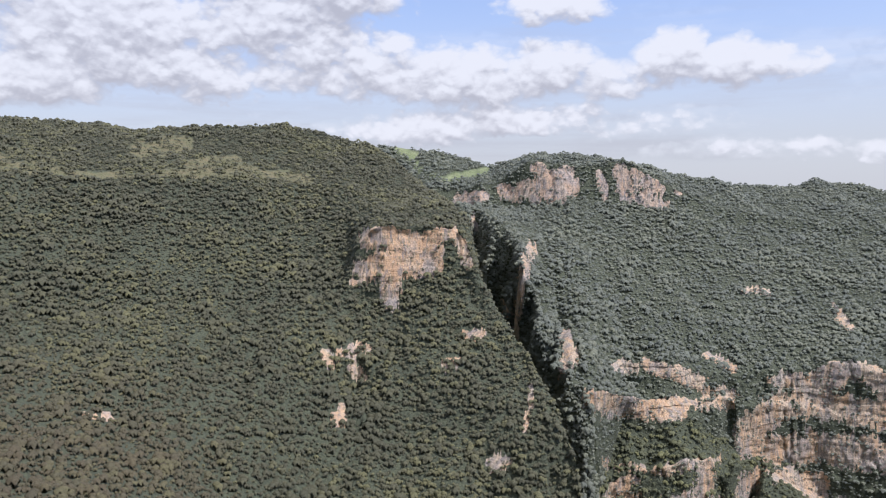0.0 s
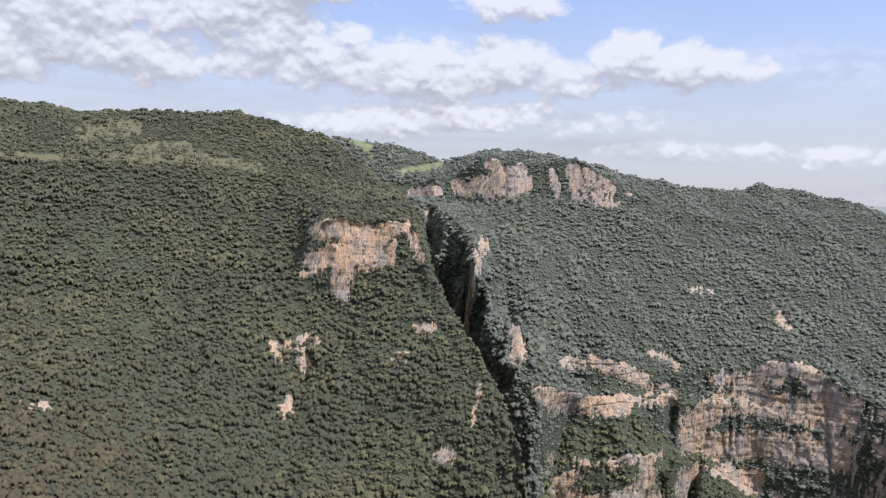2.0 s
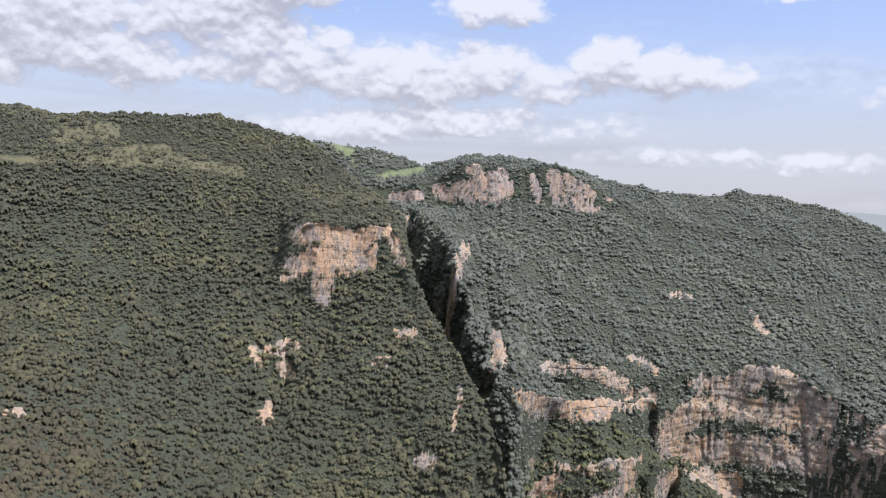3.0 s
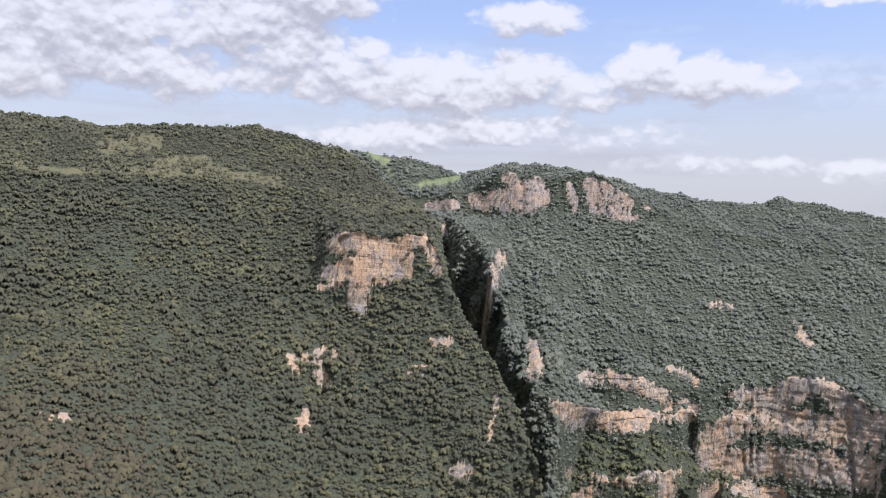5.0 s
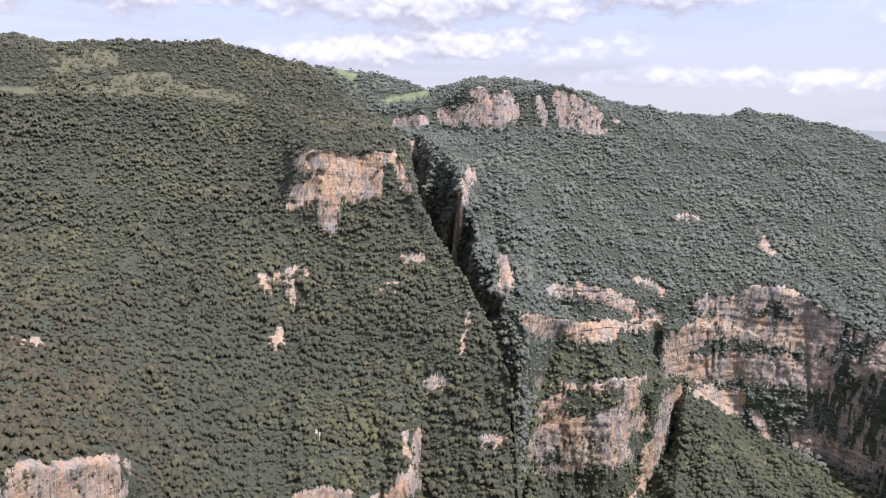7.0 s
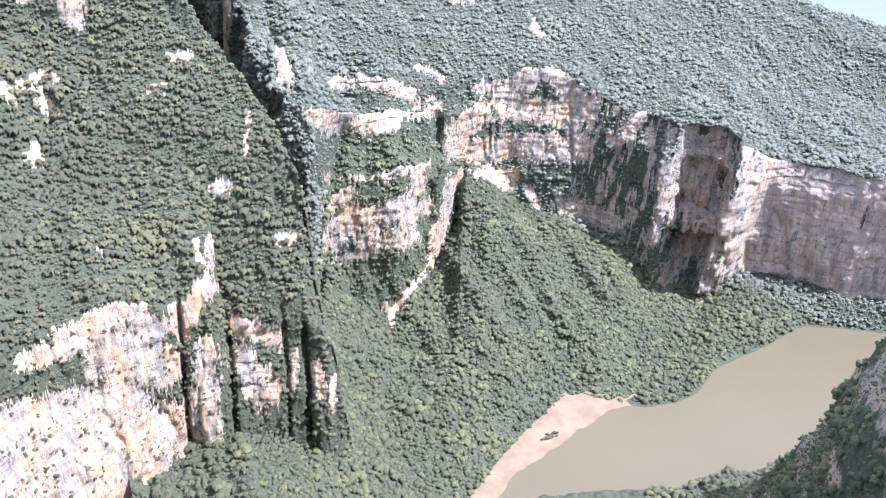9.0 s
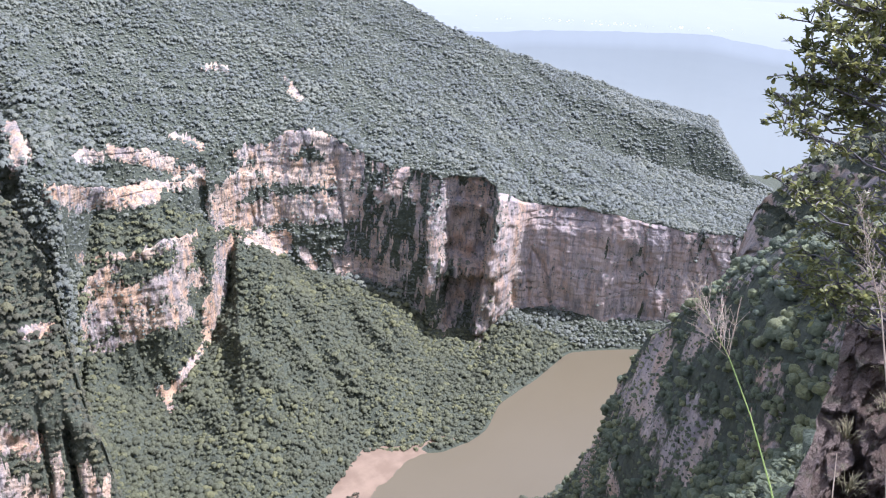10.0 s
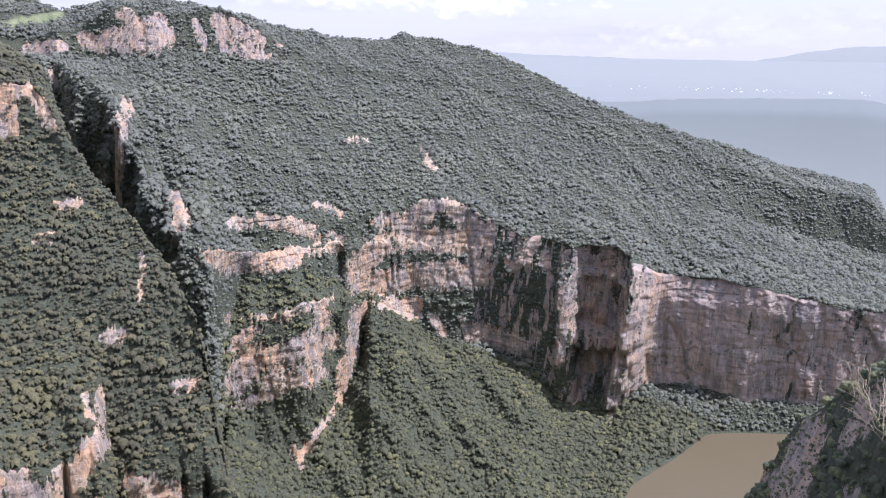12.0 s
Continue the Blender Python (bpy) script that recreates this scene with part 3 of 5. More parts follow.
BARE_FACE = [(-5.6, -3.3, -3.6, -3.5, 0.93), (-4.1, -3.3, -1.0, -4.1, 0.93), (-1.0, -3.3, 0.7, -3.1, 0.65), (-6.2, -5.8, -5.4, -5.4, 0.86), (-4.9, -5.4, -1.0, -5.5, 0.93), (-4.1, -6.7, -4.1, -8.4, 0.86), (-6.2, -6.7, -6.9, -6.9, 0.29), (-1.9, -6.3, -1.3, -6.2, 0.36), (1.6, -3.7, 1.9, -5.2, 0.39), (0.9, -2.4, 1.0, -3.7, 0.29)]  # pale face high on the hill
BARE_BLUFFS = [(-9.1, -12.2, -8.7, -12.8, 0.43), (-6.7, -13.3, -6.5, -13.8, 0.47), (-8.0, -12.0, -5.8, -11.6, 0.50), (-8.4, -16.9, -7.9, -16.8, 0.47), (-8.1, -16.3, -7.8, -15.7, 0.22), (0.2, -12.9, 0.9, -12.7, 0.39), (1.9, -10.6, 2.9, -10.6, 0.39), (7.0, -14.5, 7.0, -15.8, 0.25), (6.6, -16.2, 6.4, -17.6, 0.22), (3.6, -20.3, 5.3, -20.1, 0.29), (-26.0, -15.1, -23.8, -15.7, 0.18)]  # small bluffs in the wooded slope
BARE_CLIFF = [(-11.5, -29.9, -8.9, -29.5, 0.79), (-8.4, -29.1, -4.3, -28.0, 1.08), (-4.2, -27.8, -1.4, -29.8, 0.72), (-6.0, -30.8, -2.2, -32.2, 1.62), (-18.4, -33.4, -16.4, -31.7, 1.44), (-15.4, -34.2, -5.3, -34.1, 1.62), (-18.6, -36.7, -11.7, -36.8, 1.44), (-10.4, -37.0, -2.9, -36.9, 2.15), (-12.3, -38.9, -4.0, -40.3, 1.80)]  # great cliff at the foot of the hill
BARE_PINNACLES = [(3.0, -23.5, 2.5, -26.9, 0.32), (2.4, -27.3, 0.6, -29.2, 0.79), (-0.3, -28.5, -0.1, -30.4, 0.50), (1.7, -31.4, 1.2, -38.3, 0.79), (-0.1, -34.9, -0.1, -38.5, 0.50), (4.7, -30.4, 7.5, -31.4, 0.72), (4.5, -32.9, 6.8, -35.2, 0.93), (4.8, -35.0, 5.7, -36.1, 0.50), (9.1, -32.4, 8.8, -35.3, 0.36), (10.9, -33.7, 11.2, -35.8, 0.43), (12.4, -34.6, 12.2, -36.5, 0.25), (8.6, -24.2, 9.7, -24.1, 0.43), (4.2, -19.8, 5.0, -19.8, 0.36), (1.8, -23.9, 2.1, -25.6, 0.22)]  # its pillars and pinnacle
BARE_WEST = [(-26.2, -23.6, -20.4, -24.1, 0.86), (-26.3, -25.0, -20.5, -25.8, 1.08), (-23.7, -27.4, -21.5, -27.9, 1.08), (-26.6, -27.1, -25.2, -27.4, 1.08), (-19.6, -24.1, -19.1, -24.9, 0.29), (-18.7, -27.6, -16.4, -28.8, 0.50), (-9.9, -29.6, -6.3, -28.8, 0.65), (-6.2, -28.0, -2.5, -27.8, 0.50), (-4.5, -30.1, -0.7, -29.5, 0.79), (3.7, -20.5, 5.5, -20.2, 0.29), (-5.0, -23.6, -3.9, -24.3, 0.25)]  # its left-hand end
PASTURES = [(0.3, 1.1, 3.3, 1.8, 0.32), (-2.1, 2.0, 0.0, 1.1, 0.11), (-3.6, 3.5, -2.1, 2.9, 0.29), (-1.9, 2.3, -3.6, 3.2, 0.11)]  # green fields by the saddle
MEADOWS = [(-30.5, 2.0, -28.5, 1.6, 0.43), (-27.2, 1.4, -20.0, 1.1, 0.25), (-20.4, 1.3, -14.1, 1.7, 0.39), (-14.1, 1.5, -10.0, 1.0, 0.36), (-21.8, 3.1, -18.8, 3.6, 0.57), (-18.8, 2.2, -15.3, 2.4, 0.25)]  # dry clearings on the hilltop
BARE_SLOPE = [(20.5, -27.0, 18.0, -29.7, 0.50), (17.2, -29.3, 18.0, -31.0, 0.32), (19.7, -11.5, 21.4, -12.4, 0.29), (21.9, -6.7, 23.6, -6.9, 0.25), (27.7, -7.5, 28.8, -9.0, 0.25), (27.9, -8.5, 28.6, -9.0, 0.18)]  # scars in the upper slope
RNG = np.random.default_rng(7)


def lattice(ix, iy, iz):
    h = (ix * 374761393 + iy * 668265263 + iz * 1274126177) & 0xFFFFFFFF
    h = ((h ^ (h >> 13)) * 1103515245) & 0xFFFFFFFF
    return ((h ^ (h >> 16)) & 0xFFFF) / 65535.0


def vnoise(x, y, z):
    """Smooth random values from 0 to 1."""
    i, j, k = np.floor(x).astype(np.int64), np.floor(y).astype(np.int64), np.floor(z).astype(np.int64)
    u, v, w = x - i, y - j, z - k
    u, v, w = (t * t * (3 - 2 * t) for t in (u, v, w))
    total = 0.0
    for a in (0, 1):
        for b in (0, 1):
            for c in (0, 1):
                total = total + lattice(i + a, j + b, k + c) * (u if a else 1 - u) * (v if b else 1 - v) * (w if c else 1 - w)
    return total


def fbm(x, y, z, octaves=4):
    total, amp, norm = 0.0, 1.0, 0.0
    for o in range(octaves):
        f = 2.03 ** o
        total, norm = total + amp * (vnoise(x * f + 17 * o, y * f - 31 * o, z * f + 7 * o) - 0.5), norm + amp
        amp *= 0.52
    return 2 * total / norm


def along(line, bearings, smooth=0.5):
    a = np.array(line, float)
    n = max(1, int(smooth / abs(bearings[1] - bearings[0])))
    k = np.hanning(2 * n + 3)[1:-1]
    k /= k.sum()
    out = []
    for c in (1, 2):
        v = np.interp(bearings, a[:, 0], a[:, c])
        out.append(np.convolve(np.pad(v, len(k) // 2, mode="edge"), k, "valid"))
    return out


def grid_mesh(name, X, Y, Z, mat, attrs=None):
    """One sheet over a grid of points."""
    r, c = X.shape
    me = bpy.data.meshes.new(name)
    co = np.stack([X, Y, Z], -1).reshape(-1, 3).astype(np.float32)
    idx = np.arange(r * c).reshape(r, c)
    quads = np.stack([idx[:-1, :-1], idx[:-1, 1:], idx[1:, 1:], idx[1:, :-1]], -1).reshape(-1, 4)
    me.vertices.add(len(co))
    me.vertices.foreach_set("co", co.ravel())
    me.loops.add(quads.size)
    me.loops.foreach_set("vertex_index", quads.ravel().astype(np.int32))
    me.polygons.add(len(quads))
    me.polygons.foreach_set("loop_start", np.arange(0, quads.size, 4, dtype=np.int32))
    me.update(calc_edges=True)
    for key, v in (attrs or {}).items():
        me.attributes.new(key, "FLOAT", "POINT").data.foreach_set("value", np.ascontiguousarray(v, np.float32).ravel())
    me.materials.append(mat)
    me.validate()
    return new(name, me)


def sheet(lines, counts, bearings, cliffs, rough, flute, cover, carve=None, seed=0.0, ribs=None):
    """Points of a slope that runs outwards through its lines; cliffs: the numbers of the spans that are sheer;
    cover: (bearing, share) of plants that hold on to the sheer parts."""
    bearings = np.asarray(bearings)
    th = np.radians(bearings)[None, :]
    knots = [along(l, bearings) for l in lines]
    for s in cliffs:  # ragged rims and feet
        for q, amp in ((s, 7.0), (s + 1, 9.0)):
            tall = np.clip((knots[s + 1][1] - knots[s][1] - 15) / 60, 0, 1)
            way = knots[q][0] * np.radians(bearings)
            knots[q][1] = knots[q][1] + tall * amp * (1 + (knots[q][0] > 1750)) * (fbm(way / 45, 0 * way + 3.3 * q + seed, 0 * way, 4) + 0.5 * fbm(way / 12, 0 * way + 8.1 * q, 0 * way, 2))
    sheer = []
    for s in range(len(lines) - 1):
        (r0, z0), (r1, z1) = knots[s], knots[s + 1]
        between = s - 1 in cliffs and s + 1 in cliffs  # a ledge, which may shrink to nothing
        sheer.append(np.clip((np.abs(z1 - z0) - 8) / 25, 0, 1) if s in cliffs else np.clip(1.6 - np.hypot(r1 - r0, z1 - z0) / 18, 0, 1) if between else 0 * r0)
    for s in range(len(lines) - 1):  # a span too low to count takes after its neighbours
        if s in cliffs:
            sheer[s] = np.maximum(sheer[s], np.minimum(sheer[s - 1] if s else 0 * sheer[s], sheer[min(s + 1, len(sheer) - 1)]))
    R, Z, steep = [], [], []
    for s in range(len(lines) - 1):
        (r0, z0), (r1, z1) = knots[s], knots[s + 1]
        for k in range(counts[s] + (s == len(lines) - 2)):
            f = k / counts[s]
            R.append(r0 + (r1 - r0) * f)
            Z.append(z0 + (z1 - z0) * f)
            steep.append(sheer[s] + (sheer[s - 1] - sheer[s]) * max(0.0, 0.5 - 4 * f) * (s > 0) + (sheer[min(s + 1, len(sheer) - 1)] - sheer[s]) * max(0.0, 0.5 - 4 * (1 - f)))
    R, Z, steep = np.array(R), np.array(Z), np.array(steep)
    S = th * R  # way along the face
    X, Y = R * np.sin(th), R * np.cos(th)
    O = 0 * Z + seed
    # slopes: gullies and hummocks
    hum = rough * (fbm(X / 190, Y / 190, O, 4) + 0.4 * fbm(X / 42, Y / 42, O + 5, 3))
    hum = hum + 0.8 * rough * (np.abs(fbm(S / 95, R / 700, O + 15, 3)) * 2 - 0.5) * np.clip(R / 600, 0, 1)
    hum = hum * np.clip((Z + 2) / 70, 0, 1) * np.interp(R, [1250, 1700], [1.0, 0.4])
    # cliffs: bulges, ribs, cracks and stepped beds
    warp = 14 * fbm(S / 60, Z / 60, O + 40, 3)
    bulge = fbm(S / 110, Z / 80, O + 3, 3)
    rib = fbm((S + warp) / 30, Z / 150, O + 9, 4)
    crack = np.exp(-(fbm((S + warp) / 44, Z / 330, O + 13, 2) / 0.05) ** 2)
    lift = Z / 17 + 1.6 * fbm(S / 120, Z / 60, O + 21, 3)
    tread = lift - np.floor(lift)
    thick = 0.35 + 1.3 * vnoise(S / 60, np.floor(lift) * 1.7, O + 2)
    fine = fbm(S / 10, Z / 10, R / 10, 3)
    flute = flute * np.interp(R, [1650, 1850], [1.0, 0.45])
    dR = steep * flute * (1.3 * bulge + 1.1 * rib + 0.9 * crack * (0.3 + vnoise(S / 70, Z / 70, O + 77)) + 0.20 * thick * tread ** 3 + 0.45 * fine)
    if carve:
        dR = dR + steep * carve(np.degrees(th) + 0 * R, Z, S)
    R2 = R + dR
    th2 = th + steep * flute * 0.7 * (fbm(R / 34, Z / 110, O + 61, 4) + 0.5 * fbm(R / 11, Z / 14, S / 11, 2)) / R
    if ribs:
        th2 = th2 + steep * ribs(np.degrees(th) + 0 * R, R, Z) / R
    X, Y = R2 * np.sin(th2), R2 * np.cos(th2)
    Z = Z + hum * (1 - steep)
    share = np.interp(bearings, [c[0] for c in cover], [c[1] for c in cover])[None, :]
    hold = 0.75 * fbm(S / 30, Z / 60, O + 31, 4) + 0.75 * fbm(S / 6, Z / 20, O + 33, 3) + 0.22 * (tread > 0.6) * (thick > 0.8)
    veg = np.clip((hold + 1.15 * (share - 0.56)) * 2.4 + 0.35, 0, 1) * steep
    return X, Y, Z, steep, veg


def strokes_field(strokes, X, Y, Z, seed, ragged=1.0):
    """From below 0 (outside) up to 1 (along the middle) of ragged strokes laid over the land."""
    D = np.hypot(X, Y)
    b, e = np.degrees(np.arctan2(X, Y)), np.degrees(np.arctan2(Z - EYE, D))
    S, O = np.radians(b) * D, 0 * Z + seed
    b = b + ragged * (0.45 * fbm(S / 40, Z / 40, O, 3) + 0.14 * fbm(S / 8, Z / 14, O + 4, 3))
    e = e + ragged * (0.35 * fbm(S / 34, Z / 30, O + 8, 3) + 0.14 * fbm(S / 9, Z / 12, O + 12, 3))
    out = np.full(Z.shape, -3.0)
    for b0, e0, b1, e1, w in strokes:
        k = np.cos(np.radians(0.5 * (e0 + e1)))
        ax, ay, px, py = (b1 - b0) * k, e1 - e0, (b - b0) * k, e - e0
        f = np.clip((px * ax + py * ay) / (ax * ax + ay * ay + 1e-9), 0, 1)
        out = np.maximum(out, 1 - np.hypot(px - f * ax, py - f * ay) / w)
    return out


def folded(X, Y, Z, amp, seed, share=1.0):
    """Land moved nearer or farther in broad upright folds, each place along its own line of sight."""
    D = np.hypot(X, Y)
    S = np.arctan2(X, Y) * D
    fold = fbm(S / 130 + Z / 400, Z / 260, 0 * Z + seed, 4) + 0.35 * fbm(S / 40 + Z / 150, Z / 110, 0 * Z + seed + 5, 3)
    k = 1 + share * amp * fold * np.clip((Z - 4) / 60, 0, 1) / D
    return X * k, Y * k, EYE + (Z - EYE) * k


def set_back(line, table):
    """A line moved to other distances, (bearing, share), at the same angles below the rim."""
    b, r = zip(*table)
    moved = []
    for q, d, z in line:
        k = np.interp(q, b, r)
        moved.append((q, d * k, EYE + (z - EYE) * k))
    return moved


def icosa():
    g = (1 + 5 ** 0.5) / 2
    up = [(0, 0, 1)] + [(0.894 * math.cos(a), 0.894 * math.sin(a), 0.447) for a in [i * 2 * math.pi / 5 for i in range(5)]]
    up += [(0.894 * math.cos(a), 0.894 * math.sin(a), -0.447) for a in [(i + 0.5) * 2 * math.pi / 5 for i in range(5)]]
    f = [(0, 1 + i, 1 + (i + 1) % 5) for i in range(5)]
    f += [(1 + i, 6 + i, 1 + (i + 1) % 5) for i in range(5)] + [(6 + i, 6 + (i + 1) % 5, 1 + (i + 1) % 5) for i in range(5)]
    return np.array(up), np.array(f)


def forest(name, X, Y, Z, mask, veg, spacing, lumps, size, mat, label, dry=None, faces=15, shrubs=False):
    """A closed wood over a sheet: one joined mass of crowns, each of several uneven leaf clumps."""
    A = np.stack([X, Y, Z], -1)
    p00, p01, p10, p11 = A[:-1, :-1], A[:-1, 1:], A[1:, :-1], A[1:, 1:]
    nrm = np.cross(p11 - p00, p10 - p01)
    area = 0.5 * np.linalg.norm(nrm, axis=-1)
    nz = np.abs(nrm[..., 2]) / (2 * area + 1e-9)
    plants = veg[:-1, :-1]
    keep = (np.clip(plants * 2.0 - 0.7, 0, 1) * (nz < 0.62) if shrubs else np.maximum(np.clip((nz - 0.36) / 0.2, 0, 1), plants > 0.86)) * mask[:-1, :-1]
    count = RNG.poisson(np.minimum(area * keep * 3.0 / spacing ** 2, 50))
    cells = np.repeat(np.arange(count.size), count.ravel())
    u, v = RNG.random(len(cells))[:, None], RNG.random(len(cells))[:, None]
    flat = [q.reshape(-1, 3)[cells] for q in (p00, p01, p10, p11)]
    base = flat[0] * (1 - u) * (1 - v) + flat[1] * u * (1 - v) + flat[2] * (1 - u) * v + flat[3] * u * v
    # no two trees on the same few metres of ground
    key = np.floor(base / np.array([spacing, spacing, spacing * 1.6])).astype(np.int64)
    key = key[:, 0] * 73856093 ^ key[:, 1] * 19349663 ^ key[:, 2] * 83492791
    _, first = np.unique(key, return_index=True)
    base, cells = base[first], cells[first]
    n = len(base)
    steepness = 1 - nz.reshape(-1)[cells]
    rad = size * (0.48 + 1.15 * RNG.random(n) ** 2.4) * (1 + 0.45 * fbm(base[:, 0] / 45, base[:, 1] / 45, base[:, 2] / 45, 2)) * (1 - 0.22 * np.clip(steepness * 2.2 - 0.7, 0, 1) * (not shrubs))
    tv, tf = icosa()
    tf = tf[:faces]
    nv, nf = len(tv), len(tf)
    # each clump: its place in the crown, its size and an uneven shape
    ang = RNG.random((n, lumps)) * 2 * math.pi
    off = RNG.random((n, lumps)) ** 0.6 * 0.85
    off[:, 0] *= 0.2
    cx, cy = off * np.cos(ang), off * np.sin(ang)
    cz = 0.35 + 0.25 * RNG.random((n, lumps)) - 0.35 * off
    cr = 0.42 + 0.34 * RNG.random((n, lumps))
    spin = RNG.random((n, lumps)) * 2 * math.pi
    jig = 0.80 + 0.40 * RNG.random((n, lumps, nv))
    vx = (tv[:, 0] * np.cos(spin)[..., None] - tv[:, 1] * np.sin(spin)[..., None]) * jig
    vy = (tv[:, 0] * np.sin(spin)[..., None] + tv[:, 1] * np.cos(spin)[..., None]) * jig
    vz = tv[:, 2] * jig * (0.8 if lumps == 1 else 0.95)
    k = rad[:, None, None]
    V = np.stack([base[:, None, None, 0] + k * (cx[..., None] + cr[..., None] * vx),
                  base[:, None, None, 1] + k * (cy[..., None] + cr[..., None] * vy),
                  base[:, None, None, 2] + k * (cz[..., None] + cr[..., None] * vz)], -1).reshape(-1, 3)
    F = (tf[None] + (np.arange(n * lumps) * nv)[:, None, None]).reshape(-1, 3)
    me = bpy.data.meshes.new(name)
    me.vertices.add(len(V))
    me.vertices.foreach_set("co", V.astype(np.float32).ravel())
    me.loops.add(F.size)
    me.loops.foreach_set("vertex_index", F.ravel().astype(np.int32))
    me.polygons.add(len(F))
    me.polygons.foreach_set("loop_start", np.arange(0, F.size, 3, dtype=np.int32))
    me.shade_smooth()
    me.update(calc_edges=True)
    tint = np.clip(0.5 + 0.75 * fbm(base[:, 0] / 90, base[:, 1] / 90, base[:, 2] / 90, 4) + 0.30 * RNG.normal(size=n), 0, 1)
    dr = np.zeros(n) if dry is None else np.clip(dry(base) * (0.55 + 0.9 * RNG.random(n)), 0, 1)
    for key, val in (("tint", tint), ("dry", dr)):
        me.attributes.new(key, "FLOAT", "POINT").data.foreach_set("value", np.repeat(val, lumps * nv).astype(np.float32))
    me.materials.append(mat)
    return tagged(new(name, me), label, "forest", kind="stuff")


# ---- left-hand hill ----
bl = np.arange(-46, 14.21, 0.1)
HILL = [HILL_FOOT, HILL_CLIFF_BASE, HILL_CLIFF_TOP, HILL_LOW, HILL_FACE_BASE, HILL_FACE_TOP, HILL_SHELF, HILL_MEADOW, HILL_CREST]
HILL_BACK = [(b, r + (90 if b > 1 else 500), max(h - 150, 300) if b <= 1 else 60) for b, r, h in HILL_CREST]


def hill_carve(b, z, s):
    """Two deep upright clefts and the gap behind a leaning pinnacle, in the lower cliff."""
    low = np.clip((330 - z) / 30, 0, 1)
    b = b + 0.25 * fbm(z / 60, b / 4, 0 * z, 4)
    cleft = 20 * np.exp(-((b + 0.35 - 0.002 * (z - 200)) / 0.2) ** 4) + 16 * np.exp(-((b - 3.5) / 0.26) ** 4)
    cleft = cleft + 13 * np.exp(-((b - 8.3) / 0.22) ** 4) + 18 * np.exp(-((b - 10.15) / 0.32) ** 4)
    stand = -10 * np.exp(-((b - 1.6) / 1.5) ** 4) - 9 * np.exp(-((b - 11.5) / 0.9) ** 4)
    return low * (cleft + stand)


X, Y, Z, steep, veg = sheet(HILL + [HILL_BACK], [6, 70, 22, 22, 44, 26, 16, 18, 8], bl, {0, 1, 4}, 15.0, 5.5, [(-60, 0.5), (-20, 0.40), (-12, 0.40), (-8.2, 0.45), (-6.6, 0.7), (-6.1, 0.36), (2, 0.40), (6, 0.55), (14, 0.6)], hill_carve)
X, Y, Z = folded(X, Y, Z, 26.0, 5.0, 1 - 0.6 * steep)
B, D = np.degrees(np.arctan2(X, Y)), np.hypot(X, Y)
row = np.arange(Z.shape[0])[:, None] + 0 * Z
SHELF_ROW = 6 + 70 + 22 + 22 + 44 + 26
# bearing, distance, half width and depth of the small bluffs in the wooded slope
BLUFFS = [(-7.1, 990, 17, 40), (-5.4, 985, 13, 42), (-6.4, 925, 9, 30), (2.6, 1080, 11, 34), (1.0, 1035, 11, 30), (8.6, 880, 7, 40)]
for b0, r0, w, h in BLUFFS:
    off = D - r0 - 9 * fbm(B / 0.5, 0 * B + b0, 0 * B, 3)
    k = np.exp(-((B - b0) * math.pi / 180 * r0 / w) ** 4) * np.clip(1 - (np.abs(off) / h) ** 2, 0, 1)
    X, Y = X * (D - 0.86 * off * k) / D, Y * (D - 0.86 * off * k) / D
    D = np.hypot(X, Y)
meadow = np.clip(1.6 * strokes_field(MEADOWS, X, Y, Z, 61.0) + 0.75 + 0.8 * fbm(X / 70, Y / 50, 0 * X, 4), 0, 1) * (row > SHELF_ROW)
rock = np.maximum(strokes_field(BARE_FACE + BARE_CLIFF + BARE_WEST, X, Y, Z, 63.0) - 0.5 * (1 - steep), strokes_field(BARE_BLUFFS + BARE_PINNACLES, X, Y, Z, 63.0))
streaks = fbm(B * 10 + 0.02 * Z, Z / 26, 0 * B + 5, 3) + 0.6 * fbm(B * 5, Z / 9, 0 * B + 9, 3)
rock = rock + 0.55 * streaks + 0.15 * fbm(B * 20, Z / 6, 0 * B + 14, 2) + 0.1
bare = np.clip(rock * 3 + 0.5, 0, 1)
veg = np.where(rock > 0, np.clip(0.46 + 0.5 * fbm(B * 6, Z / 12, 0 * B + 2, 3) - 0.2 * rock, 0, 0.75), 0.95)
tagged(grid_mesh("hillside_terrain", X, Y, Z, ground_mat, {"meadow": meadow, "pasture": 0 * Z, "veg": veg, "bare": bare}), "steep limestone hillside with pale cliff bands and a dry meadow", "hillside", kind="structure")
visible = (B > -34) & (row > 0) & (row < 227)
wood = visible * (1 - 0.93 * (meadow > 0.35)) * (rock < 0)
dry_corner = lambda p: np.clip(0.2 - 0.9 * (np.degrees(np.arctan2(p[:, 0], p[:, 1])) + 16) / 16, 0, 0.5) * np.clip((1000 - np.hypot(p[:, 0], p[:, 1])) / 250, 0, 1)
forest("hillside_forest", X, Y, Z, wood * (D < 1080), veg, 5.4, 2, 4.8, leaf_mat, "dense green broad-leaved forest covering the hillside", dry=dry_corner, faces=10)
forest("hilltop_forest", X, Y, Z, wood * (D >= 1080), veg, 5.0, 1, 5.6, leaf_mat, "dense green broad-leaved forest on top of the hill", faces=10)
forest("hillside_shrubs", X, Y, Z, visible * (rock >= -0.1), veg, 3.4, 2, 1.9, leaf_mat, "shrubs rooted in the ledges of the pale cliffs", faces=10, shrubs=True)


